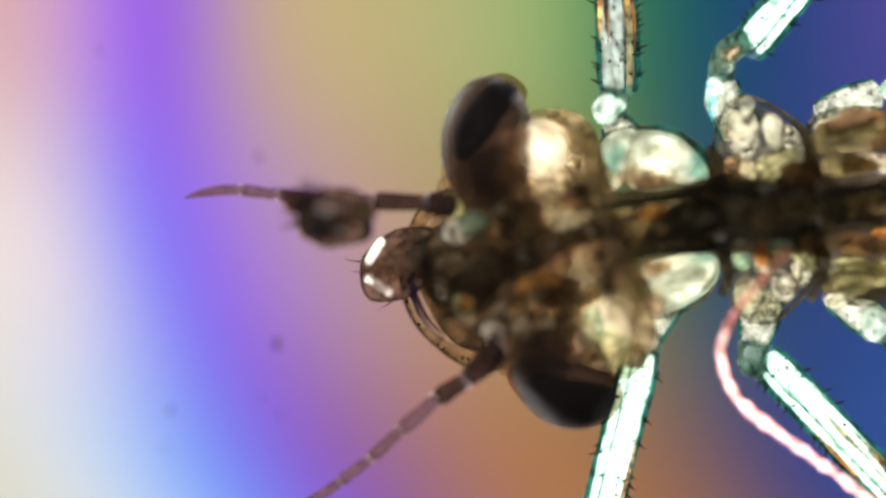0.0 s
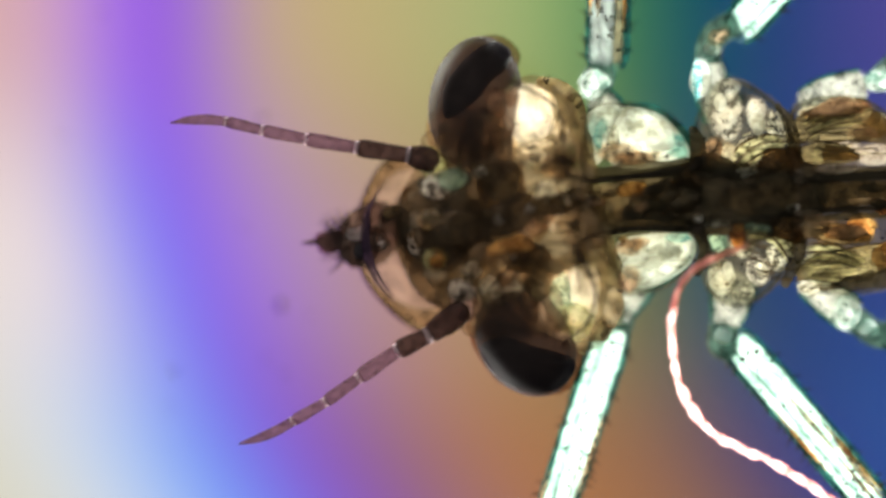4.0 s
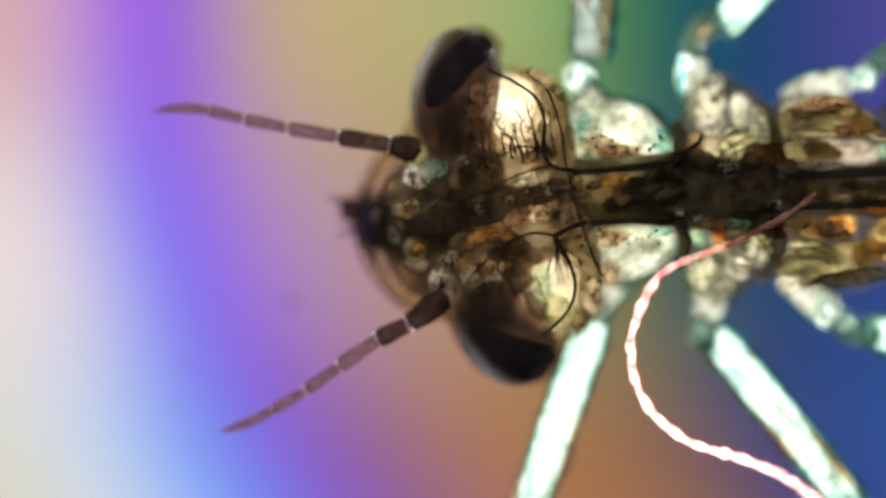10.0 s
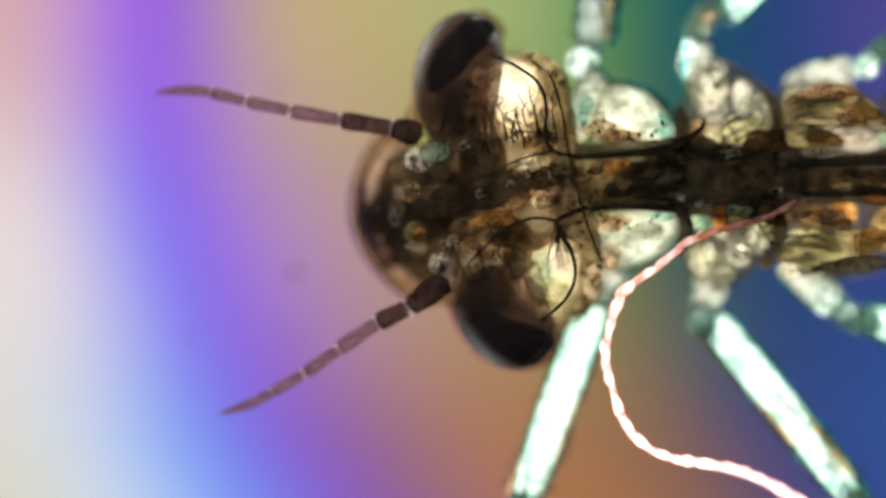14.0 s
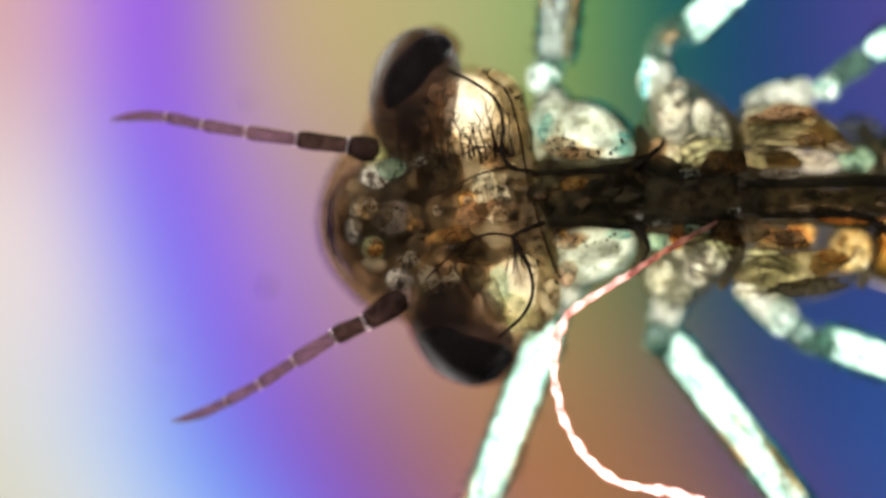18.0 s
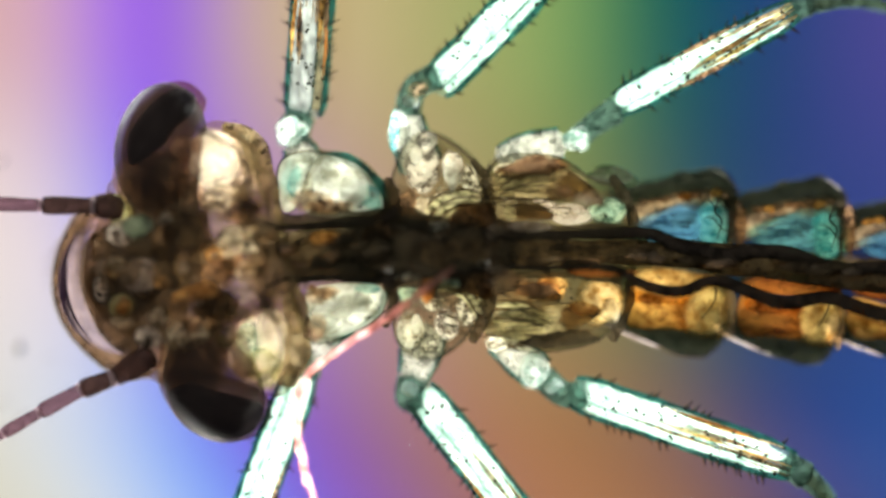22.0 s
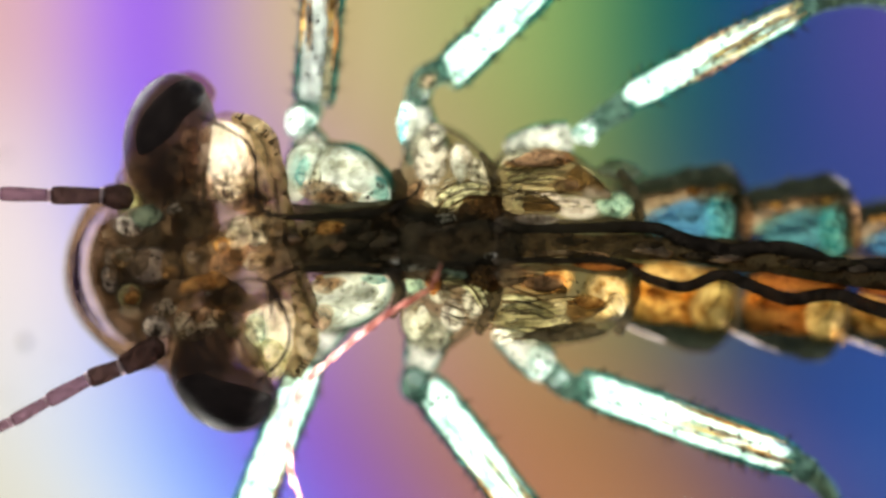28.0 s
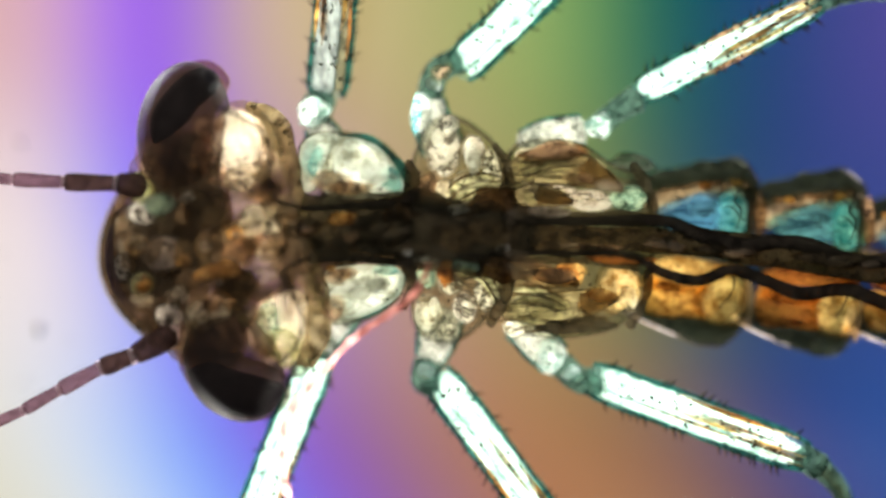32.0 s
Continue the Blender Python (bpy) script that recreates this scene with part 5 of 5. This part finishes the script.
leg("clear front leg with bright muscle", [(585, 560, 90, 40), (560, 600, 90, 36), (545, 630, 90, 28)], [(548, 618, 90, 28), (542, 650, 92, 30)], [(540, 646, 95), (403, 1004, 112)], 34, [(392, 1034, 110), (340, 1160, 80), (300, 1300, 16)], 20, 2, None, 3)
mid_up = leg("clear middle leg with bright muscle", [(760, 275, 95, 40), (742, 230, 95, 34), (735, 190, 95, 28)], [(735, 182, 95, 24), (748, 140, 98, 24), (790, 112, 100, 24)], [(786, 134, 105), (985, -62, 112)], 35, [(1005, -85, 110), (1150, -260, 80), (1240, -370, 16)], 16, 3)
lobe("bright_muscle", mid_up, PEARL, oval(722, 212, 20, 40, 8, 0.25, 22, 3), 122, 18)
lobe("green_muscle", mid_up, CYAN, oval(712, 216, 10, 40, 6, 0.25, 22, 4), 142, 6, film=True)
lobe("brown_muscle", mid_up, TAN, oval(756, 138, 24, 15, -30, 0.25, 22, 5), 118, 10, film=True)
leg("clear middle leg with bright muscle", [(760, 575, 95, 42), (752, 620, 95, 36), (740, 655, 95, 28)], [(738, 660, 95, 30), (732, 690, 95, 26), (752, 705, 98, 26)], [(752, 682, 105), (1004, 1014, 112)], 34, [(1021, 1038, 110), (1100, 1180, 80), (1150, 1280, 16)], 22, 4, None, 7)
hind_up = leg("clear hind leg with bright muscle", [(900, 262, 100, 20), (950, 252, 100, 32), (1010, 240, 100, 28)], [(1030, 240, 100, 20), (1070, 205, 100, 22), (1110, 180, 104, 26)], [(1112, 172, 108), (1432, 6, 118)], 28, [(1458, -4, 116), (1560, -12, 90), (1720, 20, 16)], 24, 5, None, 12)
lobe("bright_muscle", hind_up, THIGH, oval(1040, 236, 26, 22, 30, 0.4, 26, 3), 118, 20, label="bright white muscle")
hind_low = leg("clear hind leg with bright muscle", [(890, 590, 95, 24), (930, 620, 98, 34), (965, 652, 100, 32)], [(975, 660, 95, 26), (1010, 690, 100, 24), (1050, 692, 104, 26)], [(1026, 684, 108), (1416, 822, 118)], 34, [(1442, 842, 116), (1490, 900, 90), (1540, 1060, 16)], 26, 6, None, 12)
lobe("bright_muscle", hind_low, THIGH, oval(955, 645, 28, 36, 20, 0.35, 26, 5), 118, 20, label="bright white muscle")

# ---- the prey: a small water flea held by the mouth ----
flea = tagged(new("water_flea"), "small brown water flea held in the nymph's mouth", "water flea")
def beside(x, y):
    return 784 + x, 441 + y


def flea_part(name, material, x, y, rx, ry, turn, z, high, seed, label="", thin=False):
    lobe(name, flea, material, [np.array(p) for p in oval(*beside(x, y), rx, ry, turn, 0.22, 28, seed)], z, high, label=label, thin=thin)


flea_part("carapace", PREY, 26, -28, 66, 56, -16, 0, 34, 3, "clear brown carapace")
flea_part("head", PREY, -6, -6, 38, 34, -12, 2, 26, 5)
flea_part("pale_lobe", LILAC, 4, -34, 34, 20, -20, 16, 16, 7, thin=True)
flea_part("pale_lobe", FAWN, 34, -10, 24, 20, 0, 18, 14, 8, thin=True)
flea_part("dark_lobe", MURK, 62, -60, 24, 16, -20, 16, 14, 9, thin=True)
flea_part("dark_lobe", SCAPE, -50, -24, 34, 22, 10, 0, 20, 10, thin=True)
membrane(oval(*beside(26, -28), 66, 56, -16, 0.22, 28, 3), 4, flea, P, 2.4, SCAPE)
bm = bmesh.new()
bmesh.ops.create_uvsphere(bm, u_segments=18, v_segments=12, radius=15 * U)
bmesh.ops.translate(bm, vec=(0, 0, 22 * U), verts=bm.verts[:])
part("eye", bm, PIGMENT, flea, "single round black eye")
part("gut", loft([(*beside(14, -14), 8, 7), (*beside(50, -44), 10, 10), (*beside(84, -34), 8, 8)]), BROWN, flea)
part("beak", loft([(*beside(-40, -22), 4, 12), (*beside(-70, -26), 4, 7), (*beside(-106, -28), 4, 1.5)]), SCAPE, flea, "dark pointed beak")
for dx, dy, ln, cu in ((-0.8, 0.5, 26, 0.2), (-0.5, -0.8, 48, 0.2), (-0.9, -0.5, 44, -0.2)):
    bristle(*beside(dx * 34, dy * 30 - 14), dx, dy, 4, ln, 5, flea, P, SCAPE, "feeler", cu)
for i in range(22):
    # tufts of fine hair
    rng = random.Random(2100 + i)
    w = math.pi + (rng.uniform(-1.2, 1.2) if i < 10 else rng.uniform(0.5, 1.4))
    bristle(*beside(-8 + 34 * math.cos(w), -16 + 34 * math.sin(w)), math.cos(w), math.sin(w), rng.uniform(-8, 8), rng.uniform(22, 46), 3.0, flea, P, HAIR, "bristle", rng.uniform(-0.4, 0.4))

# ---- the pink fibre: rigid links on a path that changes ----
fibre = tagged(new("fibre"), "thin pink knotted fibre trailing beside the nymph", "fibre")
LINK = 44
LINKS = []
for i in range(23):
    rng = random.Random(60 + i)
    w = 8.2 if i > 5 else 5.5 + 0.4 * i
    ends = w * (0.5 if i % 3 == 0 else 0.8)
    prof = [(-5, ends), (9, w * rng.uniform(0.6, 1.1)), (22, w * rng.uniform(0.6, 1.3)), (36, w * rng.uniform(0.6, 1.1)), (LINK + 5, w * 0.7)]
    LINKS.append(part("fibre_link", loft([(784 + x, 441 + rng.uniform(-1.5, 1.5), 0, r) for x, r in prof], seg=8, sub=4, flat=0.8), FIBRE if i > 3 else FIBREROOT, fibre, "" if i > 3 else "dull red end of the fibre"))

# ---- motion ----
# time, shift right, shift up (plan units), turn in degrees: the nymph against the microscope's axis
NYMPH = ((0, 569.6, 50.7, 6.62), (0.5, 558.7, 58.1, 5.76), (1, 553.2, 64.6, 5.15), (1.5, 550.6, 69.2, 4.75), (2, 544.4, 72.9, 3.87), (2.5, 542.9, 77.4, 3.58), (4.5, 528.5, 80.3, 3.16), (5, 523.8, 77.4, 2.92), (5.5, 518.3, 76.9, 2.59), (6, 515.3, 77.9, 2.59),
         (6.5, 514.3, 80.0, 2.59), (7, 513.1, 80.1, 2.25), (7.5, 511.1, 82.8, 2.22), (8, 509.1, 81.8, 2.22), (8.5, 507.5, 84.0, 2.21), (9, 505.7, 84.8, 2.21), (9.5, 504.1, 86.7, 2.14), (10, 502.7, 89.6, 2.18), (10.5, 501.9, 90.1, 2.08), (11, 506.4, 94.5, 1.94),
         (11.5, 507.9, 98.4, 1.92), (12, 509.2, 100.3, 1.86), (12.5, 508.2, 105.5, 1.77), (13, 508.9, 109.6, 1.43), (13.5, 507.8, 111.8, 1.55), (14, 505.3, 113.6, 1.46), (14.5, 504.3, 114.3, 1.35), (16.5, 490.3, 116.7, 0.92), (17, 486.7, 115.8, 0.64), (17.5, 485.0, 115.6, 0.40),
         (18, 431.3, 79.3, 0.40), (18.5, 254.4, 68.8, 0.70), (19, 65.0, 68.0, 0.74), (19.5, -17.4, -19.0, 1.00), (20, -14.4, -15.0, 0.80), (20.5, -13.7, -14.8, 0.75), (21, -13.0, -14.5, 0.70), (21.5, -12.7, -14.6, 0.72), (22, -12.3, -14.7, 0.75), (22.5, -11.3, -14.3, 0.72),
         (23, -10.3, -13.9, 0.70), (23.5, -9.7, -13.6, 0.65), (24, -9.0, -13.3, 0.60), (24.5, -8.3, -12.2, 0.50), (25, -3.7, -8.1, 0.36), (25.5, -3.2, -7.0, 0.27), (27.5, -2.9, -5.6, 0.25), (28, 0.0, 0.0, 0.00), (28.5, 2.1, 0.7, 0.00), (29, 5.9, 3.9, -0.20),
         (29.5, 10.5, 5.8, -0.22), (30, 13.1, 8.5, -0.34), (30.5, 13.4, 8.9, -0.38), (31, 15.7, 11.0, -0.47), (31.5, 22.7, 15.4, -0.60), (32, 21.7, 14.6, -0.50))
# time, head centre (plan units from the nymph's origin, y up), turn of the head on the body
HEAD = ((0, -411.0, -20.7, -0.93), (0.5, -411.0, -21.9, -1.62), (1, -410.9, -17.3, -2.61), (1.5, -408.9, -13.9, -3.21), (2, -408.5, -14.9, -3.16), (2.5, -410.6, -13.3, -3.48), (4.5, -414.1, -10.0, -3.75), (5, -414.7, -10.3, -3.71), (5.5, -415.5, -11.5, -3.24), (6, -417.8, -10.5, -3.34),
        (6.5, -418.9, -10.2, -3.34), (7, -420.1, -14.9, -2.57), (7.5, -420.6, -16.5, -2.54), (8, -420.7, -11.7, -2.70), (8.5, -420.8, -12.3, -2.69), (9, -420.8, -11.4, -2.56), (9.5, -419.8, -11.9, -2.56), (10, -416.7, -9.1, -3.07), (10.5, -417.2, -9.2, -2.98), (11, -418.1, -11.3, -2.73),
        (11.5, -417.3, -10.9, -3.08), (12, -418.1, -8.4, -3.29), (12.5, -415.7, -10.2, -3.15), (13, -416.2, -11.5, -2.96), (13.5, -417.2, -10.2, -2.99), (14, -417.3, -10.8, -3.01), (14.5, -417.7, -11.3, -2.92), (16.5, -419.2, -12.3, -2.11), (17, -418.7, -13.0, -1.75), (17.5, -418.2, -14.8, -1.34),
        (18, -418.8, -12.4, -1.59), (18.5, -417.7, -13.4, -1.00), (19, -417.3, -14.4, -0.39), (19.5, -419.8, -13.4, -0.49), (20, -418.3, -14.7, -0.16), (20.5, -417.7, -15.0, -0.16), (21, -417.1, -15.7, -0.15), (21.5, -418.9, -15.5, -0.23), (22, -420.8, -15.1, -0.58), (22.5, -418.0, -15.4, -0.35),
        (23, -418.7, -15.5, -0.35), (23.5, -418.8, -16.0, -0.34), (24, -419.2, -17.1, -0.22), (24.5, -418.6, -17.3, -0.22), (25, -417.9, -18.2, -0.18), (25.5, -417.6, -17.9, -0.09), (27.5, -418.4, -18.5, -0.11), (28, -419.0, -18.2, -0.10), (28.5, -418.5, -18.2, -0.13), (29, -418.0, -17.5, -0.18),
        (29.5, -417.5, -18.1, -0.29), (30, -417.5, -19.1, -0.23), (30.5, -417.6, -19.1, -0.21), (31, -417.6, -18.8, -0.15), (31.5, -413.6, -17.6, 0.40), (32, -417.1, -16.6, -0.10))
HEAD_TURN = 192.4
# the slide: time, right, up
SLIDE = ((0.0, 453, -2), (1.0, 470, 50), (2.0, 460, 62), (6.0, 458, 70), (9.0, 473, 67), (13.0, 481, 117), (17.0, 484, 135), (17.5, 484, 136), (18.0, 432, 101), (18.5, 258, 91), (19.0, 71, 87), (19.5, -12, -3), (20.0, -10, -10), (23.0, -7, -10), (25.0, -3, -6), (28.0, 0, 0), (32.0, 26, 23))
# how far each antenna is folded in, degrees
FOLDED = ((0.0, -0.5, 0.0), (6.0, -1.0, 0.5), (13.0, -0.5, 0.0), (17.0, 0.0, 0.5), (18.0, 1.5, 2.5), (19.0, 4.5, 6.0), (20.0, 6.0, 7.0), (28.0, 6.5, 7.5), (32.0, 6.0, 7.0))
# how far the lower lip is pushed out
LIP_OUT = ((0.0, -10), (1.0, 2), (2.5, 16), (4.5, 27), (5.0, 24), (6.0, 16), (8.0, 11), (9.0, 4), (10.0, -8), (11.0, 6), (12.0, 20), (13.0, 11), (14.0, 2), (14.5, 0), (16.5, -12), (17.0, -14), (18.0, -18), (19.0, -30), (20.0, -24), (21.0, -14), (22.0, 8), (22.5, 4), (23.0, -8), (23.5, -22), (24.0, -39), (25.0, -40), (25.5, -10), (27.5, -32), (27.8, -10), (28.0, 0), (28.2, -26), (28.5, -31), (29.0, -40), (29.5, -12), (29.8, -28), (30.0, 6), (30.2, -16), (30.5, -30), (31.0, -31), (31.3, -8), (31.5, -14), (31.7, -40), (32.0, -38))
# how far the bristle fan is out
PALP_OUT = ((0.0, -110), (19.0, -110), (19.5, -10), (20.0, 14), (21.0, 18), (21.5, -40), (22.0, -20), (22.5, -110), (25.0, -110), (25.5, 0), (26.2, -110), (27.4, -110), (27.6, 10), (27.8, -110), (28.0, -110), (28.2, 14), (28.5, -110), (29.2, -110), (29.5, -10), (29.8, -110), (30.0, 4), (30.2, -30), (30.5, -110), (31.3, -110), (31.5, 18), (31.7, -110), (32.0, -110))
# how far the jaws reach
JAW_OUT = ((0.0, 0, 0, 0), (0.5, 2, 12, 0), (1.0, 8, 32, 0), (1.5, 4, 34, 0), (2.0, -34, 24, -10), (2.5, -64, 12, -20), (4.5, -110, 20, -34), (14.0, -116, 30, -30), (17.0, -160, 30, -60), (32.0, -160, 30, -60))
# the meal: time, back along the head
MEAL = ((0.0, 0, 0), (13.0, 0, 0), (14.5, -16, 0), (16.5, -110, -30), (18.0, -220, -70), (19.5, -290, -80), (32.0, -290, -80))
# the flea's eye: time, right, down, turn
FLEA = ((0.0, 566, 401, -25), (0.5, 556, 420, -15), (1.0, 535, 477, 0), (1.5, 527, 483, -5), (2.0, 580, 470, -8), (2.5, 620, 452, -10), (4.5, 641, 444, 16), (5.0, 646, 462, 22), (6.0, 652, 460, 24), (7.0, 660, 450, 26), (9.0, 672, 438, 20), (10.0, 662, 413, -24), (11.0, 654, 404, -60), (12.0, 646, 396, -88), (13.0, 656, 392, -92),
        (14.0, 668, 384, -95), (14.5, 690, 380, -95), (16.5, 924, 298, -95), (17.0, 930, 304, -95), (17.5, 950, 310, -95), (18.0, 950, 345, -95), (18.5, 812, 332, -95), (19.0, 690, 332, -95), (19.5, 622, 415, -95), (20.0, 616, 412, -95), (23.0, 600, 415, -95), (25.0, 590, 410, -95), (28.0, 560, 402, -95), (31.0, 546, 394, -95), (32.0, 560, 399, -95))
# the fibre's path at some times, from the nymph outwards (right, down)
FIBRE_PATHS = {
    0.0: [(1390, 440), (1330, 510), (1285, 570), (1272, 640), (1310, 715), (1390, 775), (1480, 840), (1600, 930), (1750, 1000)],
    2.0: [(1345, 440), (1265, 480), (1228, 530), (1222, 620), (1250, 705), (1310, 770), (1390, 820), (1480, 885), (1600, 960)],
    6.0: [(1290, 440), (1195, 478), (1155, 550), (1148, 640), (1180, 735), (1240, 785), (1320, 810), (1400, 850), (1500, 930), (1600, 980)],
    9.0: [(1280, 440), (1180, 480), (1132, 560), (1125, 640), (1160, 730), (1220, 780), (1300, 812), (1380, 850), (1480, 930), (1560, 980)],
    10.0: [(1440, 345), (1392, 382), (1280, 438), (1172, 482), (1122, 575), (1118, 640), (1140, 712), (1212, 780), (1320, 815), (1412, 858), (1500, 930), (1600, 990)],
    11.0: [(1430, 340), (1385, 378), (1290, 425), (1190, 460), (1115, 500), (1095, 600), (1110, 690), (1160, 765), (1220, 795), (1300, 815), (1380, 850), (1480, 930), (1560, 980)],
    13.0: [(1420, 350), (1370, 382), (1250, 415), (1165, 475), (1105, 508), (1080, 600), (1088, 680), (1122, 760), (1200, 803), (1290, 818), (1360, 845), (1430, 890), (1520, 960)],
    17.0: [(1330, 370), (1230, 420), (1130, 480), (1060, 520), (1040, 600), (1050, 690), (1090, 770), (1160, 830), (1250, 845), (1340, 880), (1420, 930)],
    19.0: [(890, 390), (800, 455), (720, 512), (640, 570), (612, 630), (620, 720), (650, 795), (700, 845), (760, 866), (850, 882), (960, 930)],
    20.0: [(800, 470), (740, 520), (660, 585), (570, 640), (535, 690), (530, 770), (555, 870), (600, 960), (700, 1020), (800, 1050)],
    23.0: [(800, 480), (720, 540), (640, 590), (548, 662), (530, 700), (528, 770), (556, 880), (600, 960), (680, 1020), (760, 1060)],
    28.0: [(780, 470), (755, 520), (700, 545), (610, 615), (540, 680), (512, 760), (515, 830), (540, 900), (600, 990), (700, 1050)],
    32.0: [(760, 470), (742, 510), (712, 542), (630, 595), (565, 665), (512, 735), (500, 800), (515, 890), (560, 980), (660, 1050)],
}


def at_time(rows, t):
    """Values between rows of a table, by straight lines."""
    return [float(np.interp(t, [r[0] for r in rows], [r[k] for r in rows])) for k in range(1, len(rows[0]))]


def to_nymph(t, x, y):
    """A place on the stage (right, down) in the nymph's space, plan units."""
    dx, dy, turn = at_time(NYMPH, t)
    v = Matrix.Rotation(radians(-turn), 2) @ Vector((x - 784 - dx, 441 - y - dy))
    return np.array([v[0], v[1]])


def motions():
    body_rows = [(t, pose(x * U, y * U, 0, 0, 0, w)) for t, x, y, w in NYMPH]
    walk(nymph, body_rows)
    walk(fibre, body_rows)
    walk(head, [(t, pose(x * U, y * U, 0, 0, 0, HEAD_TURN + w)) for t, x, y, w in HEAD])
    for s, column in ((1, 1), (-1, 2)):
        root = Matrix.Translation(Q(112, 134 * s, 125))
        rows = [(row[0], root @ pose(0, 0, 0, 0, 0, row[column] * s) @ root.inverted()) for row in FOLDED]
        for piece in FEELERS[s]:
            walk(piece, rows)
    walk(slide, [(t, pose(x * U, y * U, 0)) for t, x, y in SLIDE])
    walk(lip, [(t, pose((x + 12) * U, 0, 0)) for t, x in LIP_OUT])
    walk(jaw, [(t, pose(x * U, y * U, z * U)) for t, x, y, z in JAW_OUT])
    walk(meal, [(t, pose(x * U, 0, z * U)) for t, x, z in MEAL])
    walk(palp, [(t, pose(x * U, 0, 0)) for t, x in PALP_OUT])
    walk(flea, [(t, pose((x - 784) * U, (441 - y) * U, float(np.interp(t, (0.0, 0.5, 1.0, 2.0), (190, 165, 108, 98))) * U, 0, 0, w)) for t, x, y, w in FLEA])
    rows = [[] for _ in LINKS]
    for t, path in FIBRE_PATHS.items():
        pts = spline([to_nymph(t, x, y) for x, y in path], 12)
        q, i = pts[0], 0
        for k in range(len(LINKS)):
            # the next joint is where the path leaves a circle of one link's length
            start = q
            while i < len(pts) - 1 and np.linalg.norm(pts[i] - start) < LINK:
                i += 1
            d = pts[i] - start
            d = d / (np.linalg.norm(d) + 1e-9)
            q = start + d * LINK
            high = max(206 - 5 * k, 178) if k < 16 else max(178 - 10 * (k - 15), 30)
            rows[k].append((t, pose(start[0] * U, start[1] * U, high * U, 0, 0, math.degrees(math.atan2(d[1], d[0])))))
    for link, keys in zip(LINKS, rows):
        walk(link, keys)


motions()
